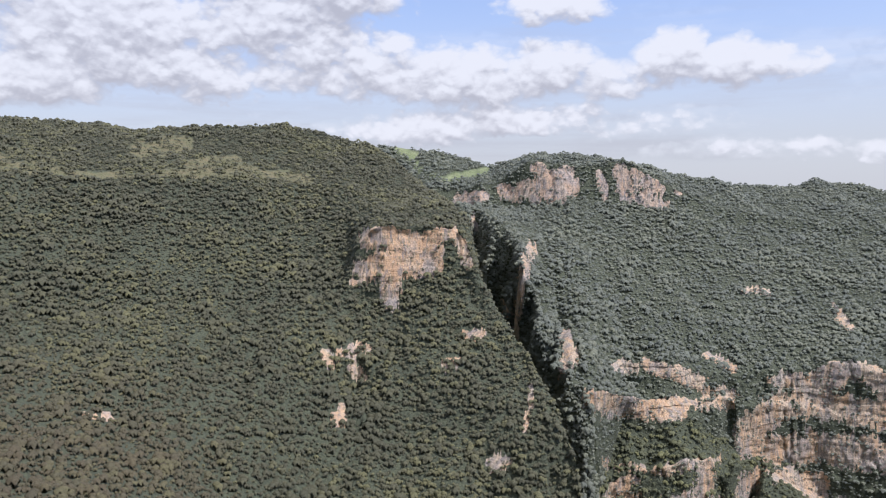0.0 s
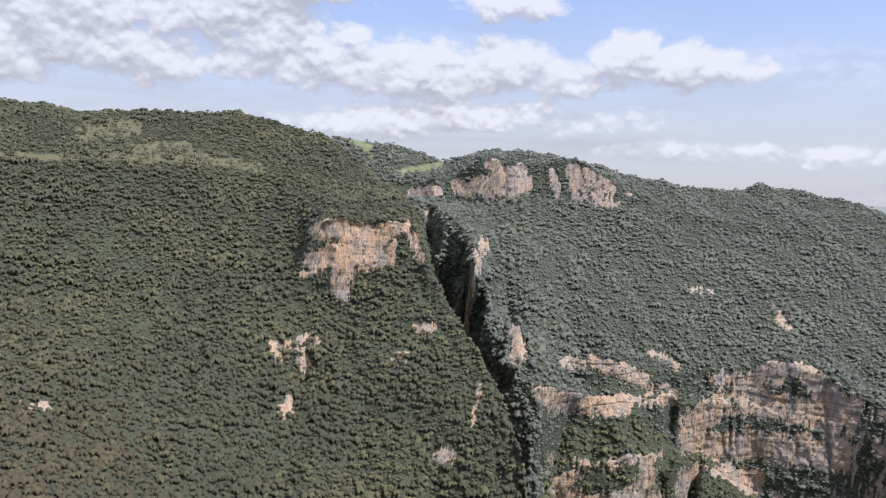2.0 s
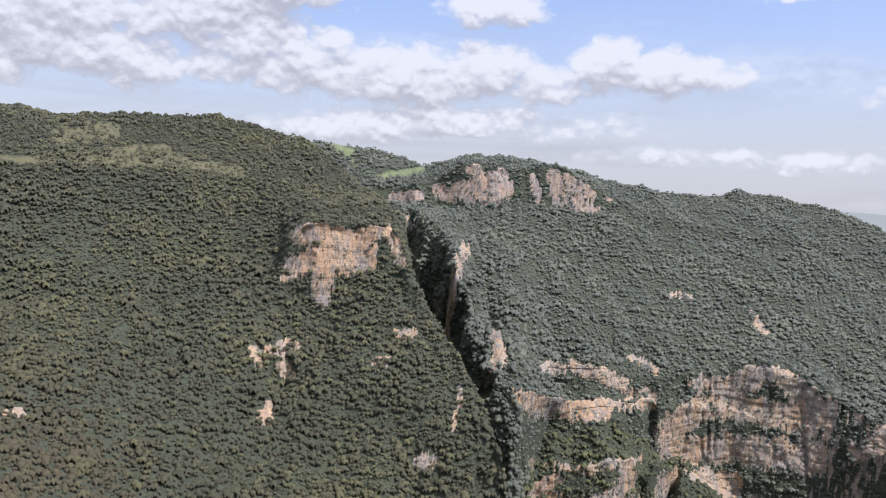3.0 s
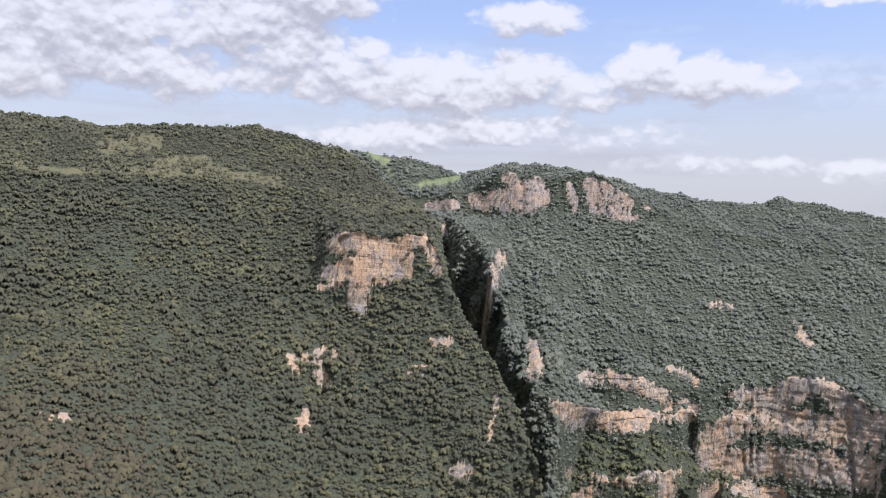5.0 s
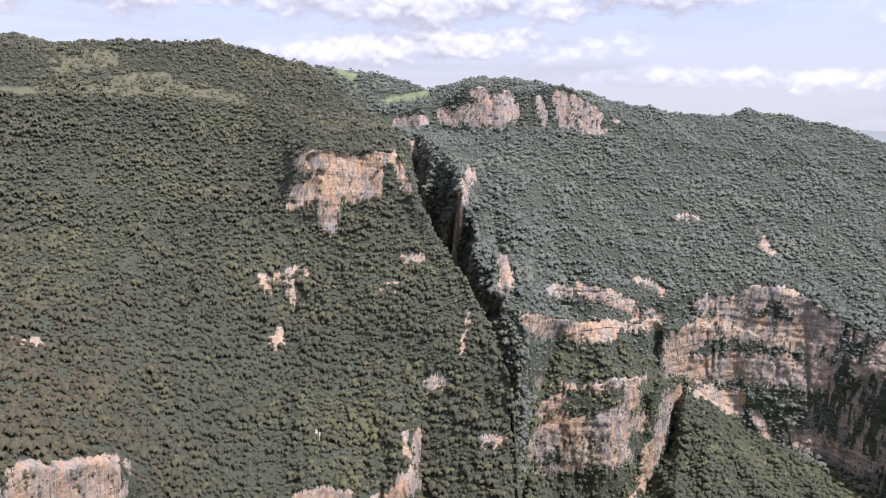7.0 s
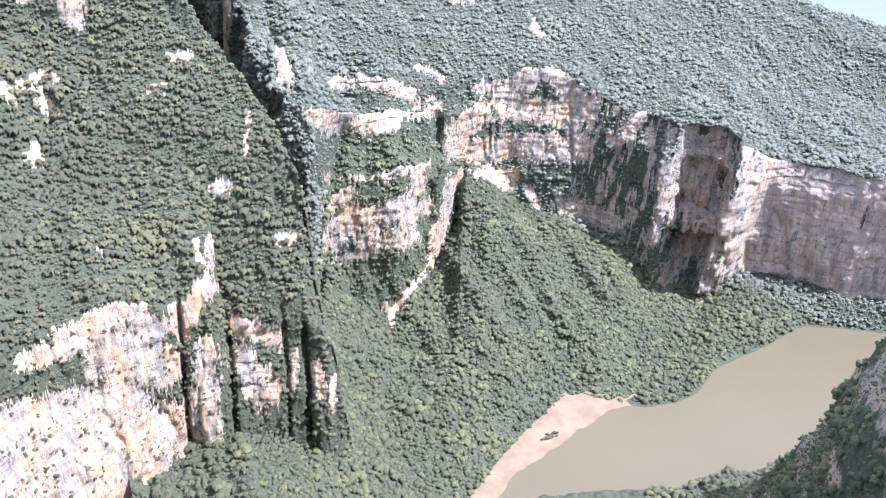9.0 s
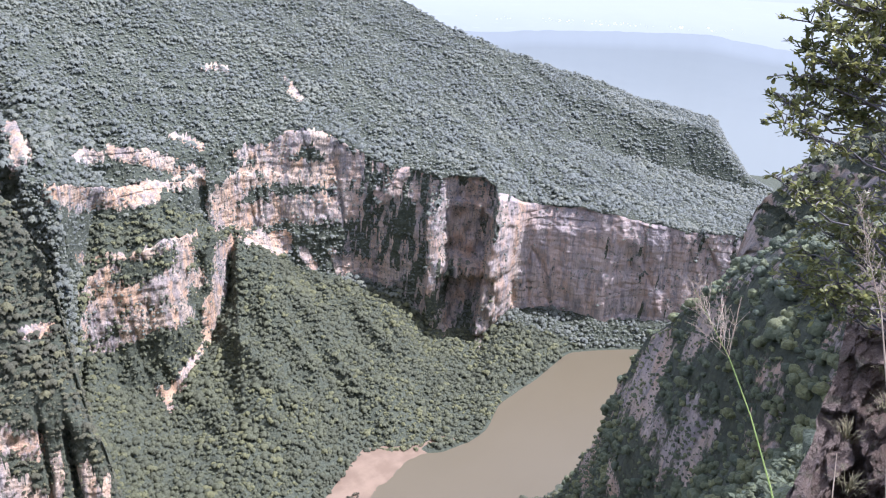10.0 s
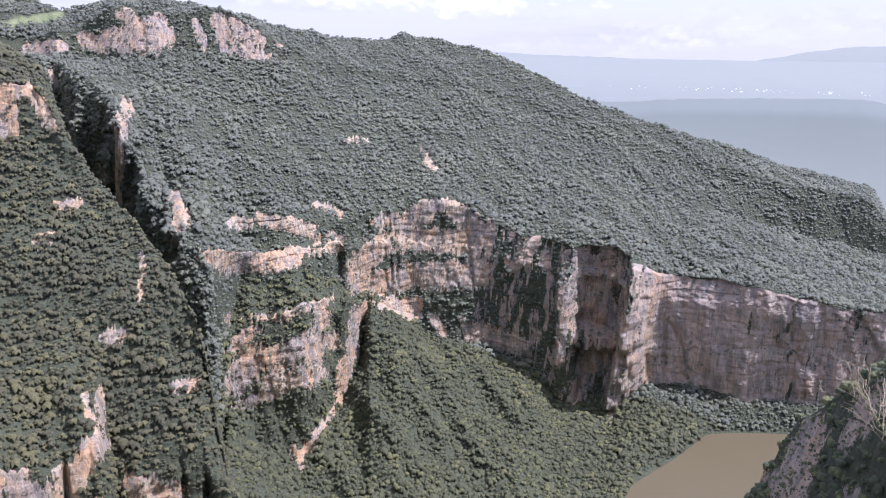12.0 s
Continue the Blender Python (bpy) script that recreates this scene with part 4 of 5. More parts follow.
# ---- far mountain ----
bm_ = np.arange(-6, 68.01, 0.12)
MOUNT = [MT_BED, MT_SHORE, MT_TALUS, MT_C_BASE, MT_C_TOP, MT_B_BASE, MT_B_TOP, MT_A_BASE, MT_A_TOP, MT_SLOPE, MT_KNOB_BASE, MT_KNOB_TOP, MT_CREST]
WALL_DEPTH = [(30, 1.0), (39, 1.0), (41, 1.005), (43.3, 1.01), (44.2, 0.995), (46.1, 1.02), (50, 0.985), (53.5, 0.972), (58.6, 0.95), (63, 0.94), (76, 0.93)]
MOUNT = MOUNT[:2] + [set_back(l, WALL_DEPTH) for l in MOUNT[2:9]] + MOUNT[9:]
MT_BACK = [(b, r + 400, h - 220) for b, r, h in MT_CREST]


def mountain_carve(b, z, s):
    """The shaded alcove, the buttresses beside it, and the gullies of the tiered wall."""
    soft = lambda v, lo, hi, e: 1 / (1 + np.exp(-np.clip((v - lo) / e, -30, 30))) * 1 / (1 + np.exp(np.clip((v - hi) / e, -30, 30)))
    b = b + 0.35 * fbm(z / 55, b / 6, 0 * z, 3)
    # a rib whose broad face turns towards the right
    turned = lambda v, lo, hi, e: np.clip((v - lo) / e, 0, 1) * np.clip((hi - v) / (hi - lo), 0, 1)
    out = (58 + 26 * fbm(b * 0.9, z / 70, 0 * z + 4, 3)) * soft(b + 0.5 * fbm(z / 40, b, 0 * z, 3), 40.2, 43.7, 0.2) * soft(z, 5, 305, 22)
    foot = np.clip((230 - z) / 200, 0, 1)
    out = out - 85 * turned(b + 1.3 * foot, 44.0, 46.6, 0.12) * soft(z, 5, 345, 14) - 26 * turned(b, 38.7, 40.1, 0.10) * soft(z, 20, 290, 14)
    out = out - 24 * turned(b - 0.029 * (z - 276), 34.5, 36.0, 0.12) * soft(z, 250, 350, 10)
    out = out + 6 * soft(b, 46.9, 51.5, 0.5) + 18 * soft(b, 53.5, 56.5, 0.4) * soft(z, 0, 190, 12)
    out = out + 8 * soft(b, 33.0, 36.2, 0.4) + 9 * soft(b, 37.0, 39.2, 0.3)
    return out + 24 * soft(b - 0.0042 * (z - 330), 20.7, 21.6, 0.12) * soft(z, 90, 360, 8)


def gorge_ribs(b, r, z):
    """Buttresses and gullies along the wall of the side gorge."""
    return np.clip((11.0 - b) / 0.8, 0, 1) * (44 * fbm(r / 95 + z / 500, z / 260, 0 * z + 7, 4) + 10 * np.abs(fbm(r / 26, z / 90, 0 * z + 2, 3)))


cover = [(-10, 0.5), (5, 0.5), (10.9, 0.55), (12.2, 0.55), (12.8, 0.38), (20, 0.34), (20.7, 0.75), (21.5, 0.75), (22, 0.25), (23.5, 0.3), (30.5, 0.32), (32, 0.55), (36, 0.6), (39, 0.56), (39.8, 0.36), (41, 0.34), (43.5, 0.36), (44.3, 0.25), (46, 0.25), (47, 0.22), (56, 0.24), (63, 0.4), (70, 0.4)]
X, Y, Z, steep, veg = sheet(MOUNT + [MT_BACK], [5, 30, 8, 54, 6, 40, 6, 32, 26, 22, 26, 12, 5], bm_, {3, 5, 7, 10}, 24.0, 8.0, cover, mountain_carve, 50.0, gorge_ribs)
X, Y, Z = folded(X, Y, Z, 40.0, 25.0, (1 - 0.7 * steep) * np.interp(np.arange(Z.shape[0]), [60, 110, 190, 230], [1, 0.6, 0.4, 0.15])[:, None])
D, B = np.hypot(X, Y), np.degrees(np.arctan2(X, Y))
row = np.arange(Z.shape[0])[:, None] + 0 * Z
# the wooded buttress beside the pillar
stand = np.clip((B - 23.0) / 0.5, 0, 1) * np.clip((28.2 - B) / 2.5, 0, 1) * np.clip((row - 18) / 14, 0, 1) * np.clip((66 - row) / 12, 0, 1)
E = np.degrees(np.arctan2(Z - EYE, D))
rib = lambda b0, b1, e0, e1: np.clip((B - b0) / 0.15, 0, 1) * np.clip((b1 - B) / (b1 - b0), 0, 1) * np.clip((e1 - E) / 0.5, 0, 1) * np.clip((E - e0) / 1.5, 0, 1)
side = 0.25 * fbm(E * 1.2, 0 * E, 0 * E + 3, 3)
B = B - 0.25 * (E + 6) + side
gorge_rib = 90 * rib(5.5, 7.3, -12.0, -3.6)
B = B + 0.25 * (E + 6)
gorge_rib = gorge_rib + 60 * rib(8.7, 10.4, -14.5, -10.0) + 40 * rib(3.2, 4.2, -9.0, -2.5)
k = 1 - (28 * stand + gorge_rib) / D
X, Y, Z, D, B = X * k, Y * k, EYE + (Z - EYE) * k, D * k, B - side
KNOB_ROW = 5 + 30 + 8 + 54 + 6 + 40 + 6 + 32 + 26 + 22 + 26
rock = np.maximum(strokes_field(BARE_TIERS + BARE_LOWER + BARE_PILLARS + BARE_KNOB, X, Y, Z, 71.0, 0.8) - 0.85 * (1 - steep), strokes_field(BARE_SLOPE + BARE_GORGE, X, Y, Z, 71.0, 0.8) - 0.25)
# right of the alcove the wall is bare all over; to the left of it plants hold on in hanging strips
sheer_wall = (row > 43) & (row < KNOB_ROW - 74)
hang = fbm(B * 2.2 - Z / 70, Z / 60, 0 * B + 3, 4) + 0.5 * fbm(B * 12, Z / 26, 0 * B + 6, 3)
open_wall = np.interp(B, [30.5, 32, 36, 39.5, 40.5, 44, 46.5, 56, 62], [-1.0, -0.1, -0.05, -0.08, 0.05, 0.1, 0.5, 0.45, 0.2]) + 0.75 * hang
rock = np.maximum(rock + 0.1 + 0.55 * fbm(B * 10, Z / 24, 0 * B + 5, 3) + 0.35 * fbm(B * 5, Z / 8, 0 * B + 9, 3) + 0.35 * fbm(B * 24, Z / 10, 0 * B + 14, 2), np.where(sheer_wall, open_wall, -1))
bare = np.clip(rock * 3 + 0.5, 0, 1)
veg = np.where(rock > 0, np.clip(np.interp(B, [40, 46], [0.46, 0.3]) + 0.5 * fbm(B * 7, Z / 12, 0 * B + 2, 3) - 0.2 * rock, 0, 0.75), 0.95)
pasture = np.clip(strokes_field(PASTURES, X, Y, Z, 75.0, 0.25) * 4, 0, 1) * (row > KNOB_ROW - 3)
# last attribute paints the grey of haze and shade onto far wall and crags
tagged(grid_mesh("mountain_terrain", X, Y, Z, ground_mat, {"meadow": 0 * Z, "pasture": pasture, "veg": veg, "bare": bare, "greyed": np.clip((B - 45.8) / 1.2, 0, 1) + np.clip((B - 31) / 2, 0, 0.5) * (B < 45.8) + 0.5 * (row > KNOB_ROW - 30)}), "far canyon side with tiered limestone cliffs under forested slopes", "mountain", kind="structure")
near = (D < 1400) & (row < 104)
ok = (Z > 0.15) & (rock < 0) & ((B > 1.0) | (row > KNOB_ROW - 2) | ((row < 35) & (B > -5.8))) & (B < 64) & (pasture < 0.3) & (row > 0)
forest("canyon_floor_forest", X, Y, Z, ok * near, veg, 6.6, 3, 5.2, valley_leaf_mat, "dense green forest on the talus above the river", faces=10)
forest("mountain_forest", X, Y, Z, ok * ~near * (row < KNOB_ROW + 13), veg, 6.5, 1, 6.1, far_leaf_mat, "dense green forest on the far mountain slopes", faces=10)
gorge = (row > 97) & (row < KNOB_ROW - 66) & (B < 11.5) & (B > 1.5) & (rock < 0.1)
# the paler hazed leaf colour lifts the dark of the gorge too
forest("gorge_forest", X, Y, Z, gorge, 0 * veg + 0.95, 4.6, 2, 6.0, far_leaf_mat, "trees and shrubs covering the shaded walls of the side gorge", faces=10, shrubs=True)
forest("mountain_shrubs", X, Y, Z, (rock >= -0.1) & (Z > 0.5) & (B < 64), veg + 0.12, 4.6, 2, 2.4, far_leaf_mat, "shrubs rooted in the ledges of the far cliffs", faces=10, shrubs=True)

# ---- right-hand spur and promontory ----
bs = np.arange(30, 110.01, 0.2)
SPUR = [SPUR_RIM, SPUR_NEAR, SPUR_GULLY, SPUR_CREST, SPUR_BACK, PROM_BASE, PROM_TOP, PROM_CREST, PROM_BACK]
X, Y, Z, steep, veg = sheet(SPUR, [30, 40, 80, 30, 14, 40, 10, 10], bs, {5}, 30.0, 9.0, [(30, 0.4), (110, 0.4)], None, 90.0)
B, D = np.degrees(np.arctan2(X, Y)), np.hypot(X, Y)
Z = Z + np.clip((D - 14) / 160, 0, 1) * (3.0 * fbm(X / 7, Y / 7, Z / 7, 2) + 7 * fbm(X / 22, Y / 22, Z / 22, 3) )
row = np.arange(Z.shape[0])[:, None] + 0 * Z
fold = 1 - np.abs(2.2 * fbm((B * 5 + Z * 0.25) / 60, Z / 300, D / 400, 3))  # ribs that run down the slope, with gullies between
push = np.clip((D - 60) / 120, 0, 1) * np.clip(np.abs(row - 150) / 26, 0.0, 1) * (row < 150) * 0.11 * D * fold
X, Y = X - push * np.sin(np.radians(B)), Y - push * np.cos(np.radians(B))
grown = fbm(X / 30, Y / 30, Z / 30, 4)
veg = np.where(D < 640, np.clip(0.70 + 1.3 * grown, 0, 1), np.maximum(veg, 0.9 * (steep < 0.2)))
# last attribute mixes the same painted grey into the spur's shaded rock
tagged(grid_mesh("spur_terrain", X, Y, Z, ground_mat, {"meadow": 0 * Z, "pasture": 0 * Z, "veg": veg, "greyed": 0.6 + 0 * Z}), "shaded rocky spur falling steeply to the river", "hillside", kind="structure")
forest("spur_forest", X, Y, Z, (grown > -0.08) & (B < 74) & (B > 49) & (Z > 2) & (D > 300) & (D < 600), 0 * veg + 0.9, 6.0, 5, 4.2, spur_leaf_mat, "scrubby trees clinging to the shaded rocky spur", faces=15)


def clump_tree(seed):
    """A gnarled tree of the rim: a leaning forked trunk under an open crown of leaf clumps."""
    rnd = np.random.default_rng(seed)
    tv, tf = icosa()
    lumps = 26
    V, F = [], []
    for k in range(lumps):
        a, q = rnd.random() * 2 * math.pi, rnd.random() ** 0.6 * 2.6
        cen = np.array([q * math.cos(a), q * math.sin(a), 3.6 + 1.6 * rnd.random() - 0.45 * q])
        w = (tv * (0.6 + 0.8 * rnd.random((len(tv), 1)))) * np.array([1, 1, 0.75]) * (0.55 + 0.6 * rnd.random())
        F.append(tf + len(tv) * k)
        V.append(w + cen)
    me = bpy.data.meshes.new("crown")
    me.from_pydata(np.concatenate(V).tolist(), [], np.concatenate(F).tolist())
    for key, val in (("tint", np.repeat(np.clip(0.5 + 0.25 * rnd.normal(size=lumps), 0, 1), len(tv))), ("dry", np.zeros(lumps * len(tv)))):
        me.attributes.new(key, "FLOAT", "POINT").data.foreach_set("value", val.astype(np.float32))
    me.materials.append(spur_leaf_mat)
    tree = new("rim_tree")
    crown = new("crown", me)
    crown.parent = tree
    bm = bmesh.new()
    fork = Vector((rnd.normal() * 0.3, rnd.normal() * 0.3, 2.0))
    for tip, r0 in ((fork, 0.2), (fork + Vector((1.0, 0.5, 1.6)), 0.12), (fork + Vector((-0.9, 0.2, 1.7)), 0.12), (fork + Vector((0.1, -1.0, 1.6)), 0.1)):
        base = Vector((0, 0, -0.8)) if tip is fork else fork
        bmesh.ops.create_cone(bm, cap_ends=True, segments=7, radius1=r0, radius2=r0 * 0.6, depth=(tip - base).length, matrix=Matrix.Translation((base + tip) / 2) @ (tip - base).to_track_quat("Z", "Y").to_matrix().to_4x4())
    tm = bpy.data.meshes.new("trunk")
    bm.to_mesh(tm)
    bm.free()
    tm.materials.append(bark_mat)
    trunk = new("trunk", tm)
    trunk.parent = tree
    return tagged(tree, "gnarled green tree clinging to the shaded rocky spur", "tree", "trees on the near part of the spur")


forest("spur_shrubs", X, Y, Z, (B < 76) & (B > 49) & (Z > 2) & (D > 40) & (D < 600) & ((grown <= 0.0) | (D < 170)), 0.62 + 0.3 * fbm(X / 9, Y / 9, Z / 9, 2), 3.0, 2, 1.7, spur_leaf_mat, "low shrubs in the cracks of the bare spur rock", faces=10, shrubs=True)
kinds = [clump_tree(40 + i) for i in range(6)]
spots = np.argwhere((grown > -0.02) & (B < 72.5) & (B > 54) & (D > 110) & (D <= 300))
RNG.shuffle(spots)
placed = []
for i, j in spots:
    at = np.array([X[i, j], Y[i, j], Z[i, j]])
    if all(np.sum((at - q) ** 2) > 5.4 ** 2 for q in placed):
        placed.append(at)
    if len(placed) == 290:
        break
for k, at in enumerate(placed):
    s = 0.75 + 0.6 * RNG.random()
    m = Matrix.Translation(Vector(at)) @ Matrix.Rotation(RNG.random() * 6.28, 4, "Z")
    tree = kinds[k] if k < len(kinds) else copy_thing(kinds[k % len(kinds)], m)
    tree.matrix_basis = m @ Matrix.Diagonal((s, s, s * (0.85 + 0.3 * RNG.random()), 1))
forest("promontory_forest", X, Y, Z, (B < 76) & (B > 42) & (Z > 2) & (D >= 600), veg, 8.6, 2, 5.6, valley_leaf_mat, "scrubby forest along the far side of the spur", faces=10)

# ---- river, its sand bar, and the ground beyond ----
X, Y = np.meshgrid(np.linspace(-700, 2600, 60), np.linspace(100, 2600, 60))
tagged(grid_mesh("river", X, Y, 0 * X, water_mat), "broad calm river, brown with silt", "river", kind="structure")
a = np.linspace(0, 1, 60)
bar_in = np.stack([np.interp(a, [0, 0.2, 0.5, 0.75, 0.9, 1], [300, 385, 500, 590, 640, 690]), np.interp(a, [0, 0.2, 0.5, 0.75, 0.9, 1], [600, 680, 722, 762, 765, 760])])
bar_out = bar_in + np.stack([np.interp(a, [0, 1], [-60, -10]), np.interp(a, [0, 0.5, 0.8, 1], [40, 150, 110, 30])])
f = np.linspace(0, 1, 14)[:, None]
X, Y = bar_in[0] * (1 - f) + bar_out[0] * f, bar_in[1] * (1 - f) + bar_out[1] * f
Y = Y + 5 * (1 - f) * fbm(X / 40, Y / 40, 0 * X, 3)
Z = -0.5 + 3.2 * np.minimum(1, f * 3) + 0.5 * fbm(X / 12, Y / 12, 0 * X, 3)
tagged(grid_mesh("sand_bar", X, Y, Z, sand_mat), "pale bare sand bar along the forested bank", "sand bar", kind="structure")
th, r = np.meshgrid(np.radians(np.arange(-180, 181, 4.0)), np.array([0.1, 400, 1500, 2600, 3600, 4850]))
tagged(grid_mesh("ground", r * np.sin(th), r * np.cos(th), -6 + 0 * r, ground_mat, {"meadow": 0 * r, "pasture": 0 * r, "veg": 1 + 0 * r}), "low wooded ground reaching to the horizon", "ground", kind="structure")


def distance_sheet(name, lines, counts, mat, label, rough):
    b = np.arange(20, 100.1, 0.25)
    X, Y, Z, _, _ = sheet(lines, counts, b, set(), rough, 0.0, [(0, 0.5), (1, 0.5)], None, 130.0)
    return tagged(grid_mesh(name, X, Y, Z, mat), label, "distance", kind="structure")


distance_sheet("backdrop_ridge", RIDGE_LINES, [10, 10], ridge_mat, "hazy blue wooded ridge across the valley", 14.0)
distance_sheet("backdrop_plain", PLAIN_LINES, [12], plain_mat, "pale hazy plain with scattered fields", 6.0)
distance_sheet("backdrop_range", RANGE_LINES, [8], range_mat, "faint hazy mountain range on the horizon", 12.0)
tb = bmesh.new()
rnd = random.Random(4)
for i in range(60):
    b, rr = radians(rnd.choice([43.2, 47.5, 49, 51, 53, 56, 59]) + rnd.gauss(0, 0.9)), rnd.uniform(3790, 3880)
    w, d, h = rnd.uniform(2, 14) * rnd.random(), rnd.uniform(3, 8), rnd.uniform(1.5, 4)
    bmesh.ops.create_cube(tb, size=1.0, matrix=Matrix.Translation((rr * math.sin(b), rr * math.cos(b), 700 - rr * math.tan(radians(2.75 - 0.25 * (rr - 3790) / 90)) + 1)) @ Matrix.Diagonal((w, d, h, 1)))
town = bpy.data.meshes.new("distant_town")
tb.to_mesh(town)
town.materials.append(town_mat)
tagged(new("distant_town", town), "tiny white buildings of a far town", "town", kind="stuff")


def bush(x, y, w, seed):
    """A low tangled bush on the sand."""
    rnd = np.random.default_rng(seed)
    tv, tf = icosa()
    V = [tv * (0.6 + 0.8 * rnd.random((len(tv), 1))) * np.array([w * 0.22, w * 0.18, 1.1]) + np.array([x + w * 0.4 * rnd.normal(), y + w * 0.22 * rnd.normal(), 3.2 + 0.5 * rnd.random()]) for k in range(14)]
    me = bpy.data.meshes.new("bush")
    me.from_pydata(np.concatenate(V).tolist(), [], np.concatenate([tf + len(tv) * k for k in range(14)]).tolist())
    for key, val in (("tint", 0.4), ("dry", 0.5)):
        me.attributes.new(key, "FLOAT", "POINT").data.foreach_set("value", np.full(len(me.vertices), val, np.float32))
    me.materials.append(leaf_mat)
    return tagged(new("bush", me), "low olive bush on the bare sand bar", "bush", "bushes on the sand bar")


for i, (x, y, w) in enumerate([(464, 738, 9), (474, 741, 10), (485, 744, 7)]):
    bush(x, y, w, 70 + i)


# ============ close by: the lookout's rock, an overhanging tree and tall grasses ============


def spot(b, drop, r):
    """A place by its bearing, the angle below eye level and the distance from the eye."""
    return Vector((r * math.cos(radians(drop)) * math.sin(radians(b)), r * math.cos(radians(drop)) * math.cos(radians(b)), EYE - r * math.sin(radians(drop))))


def part(name, bm, mat, parent=None, label=""):
    """Links a bmesh as one mesh object, under its thing if it has one."""
    me = bpy.data.meshes.new(name)
    bm.to_mesh(me)
    bm.free()
    me.materials.append(mat)
    ob = new(name, me)
    if parent:
        ob.parent = parent
        ob.matrix_parent_inverse = Matrix.Translation(-parent.location)
    return tagged(ob, label) if label else ob


def tube(bm, points, radii, sides=6):
    """A tapered round rod through points."""
    rings = []
    for i, p in enumerate(points):
        d = (points[min(i + 1, len(points) - 1)] - points[max(i - 1, 0)]).normalized()
        x = d.cross(Vector((0.3, 0.2, 1)) if abs(d.z) < 0.9 else Vector((1, 0, 0))).normalized()
        y = d.cross(x)
        rings.append([bm.verts.new(p + radii[i] * (x * math.cos(a) + y * math.sin(a))) for a in [k * 2 * math.pi / sides for k in range(sides)]])
    for a, b in zip(rings, rings[1:]):
        for k in range(sides):
            bm.faces.new((a[k], a[(k + 1) % sides], b[(k + 1) % sides], b[k]))
    bm.faces.new(rings[0][::-1])
    bm.faces.new(rings[-1])


def bent(a, b, sag, steps, rnd, wobble):
    """A crooked line from a to b."""
    out = []
    for i in range(steps + 1):
        f = i / steps
        j = Vector((rnd.gauss(0, wobble), rnd.gauss(0, wobble), rnd.gauss(0, wobble))) * math.sin(math.pi * f)
        out.append(a.lerp(b, f) + Vector((0, 0, sag * math.sin(math.pi * f))) + j)
    return out


# rock underfoot, running back into the hill
u, v = np.meshgrid(np.linspace(-1, 1, 60), np.linspace(0, 1, 50))
X, Y = u * (3 + 60 * v), 0.7 - 0.5 * u ** 2 - 90 * v ** 2
Z = EYE - 1.65 + 9 * v ** 2 + 0.25 * fbm(X / 1.5, Y / 1.5, 0 * X, 3) * (1 + 4 * v)
Z[0] -= 6
tagged(grid_mesh("lookout_ledge", X, Y, Z, near_rock_mat), "weathered limestone ledge at the rim of the canyon", "ledge", kind="structure")
th, r = np.meshgrid(np.radians(np.arange(110, 315, 2.0)), np.array([60.0, 200, 500, 1000, 2000, 3500]))
Z = EYE - 2 + 0.10 * (r - 60) * np.clip(np.sin((th - radians(110)) / radians(204) * math.pi) * 3, 0, 1) + 12 * fbm(r * np.sin(th) / 200, r * np.cos(th) / 200, 0 * r, 3)
tagged(grid_mesh("plateau", r * np.sin(th), r * np.cos(th), Z, ground_mat, {"meadow": 0 * r, "pasture": 0 * r, "veg": 1 + 0 * r}), "wooded plateau behind the canyon rim", "plateau", kind="structure")

# the cliff beside the lookout: a broken, leaning face of blocky rock
def cliff_reach(b, drop):
    """How far off the face lies at a bearing and an angle below eye level."""
    return 10.6 - (drop - 16) * 0.08 + 0.03 * (b - 72)


u, v = np.meshgrid(np.concatenate([np.linspace(-1, 0, 16)[:-1], np.linspace(0, 1, 240) ** 2.2]), np.concatenate([[-0.6, -0.3], np.linspace(0, 1, 260) ** 1.4]))
front, down = np.clip(u, 0, 1), np.clip(v, 0, 1)
edge = np.interp(down, [0, 0.1, 0.25, 0.4, 1], [70.9, 70.7, 70.0, 69.5, 68.5]) + 0.5 * fbm(down * 16, 0 * u, 0 * u, 4)
bear_ = edge + 45 * front + 6 * np.clip(-u, 0, 1)
drop_ = np.interp(bear_, [69, 72.8, 77, 85, 116], [20.8, 19.0, 16.5, 13.0, 8.0]) * (1 - down) + 62 * down
far_ = cliff_reach(bear_, drop_)
px, py = far_ * np.radians(bear_), far_ * np.radians(drop_)
tilt = py + 0.45 * px


def blocks(x, y, seed):
    """Offsets of tilted angular blocks, each about one unit across."""
    i, j = np.floor(x).astype(np.int64), np.floor(y).astype(np.int64)
    best, out = np.full(x.shape, 9.0), np.zeros(x.shape)
    for a in (-1, 0, 1):
        for b in (-1, 0, 1):
            k = [lattice(i + a, j + b, 0 * i + seed + q) for q in range(5)]
            ox, oy = x - (i + a + k[0]), y - (j + b + k[1])
            gap = np.maximum(np.abs(ox) * 0.9, np.abs(oy)) + 0.3 * np.hypot(ox, oy)
            out = np.where(gap < best, k[2] - 0.5 + 0.5 * (k[3] - 0.5) * ox + 0.9 * (k[4] - 0.7) * oy, out)
            best = np.minimum(gap, best)
    return out


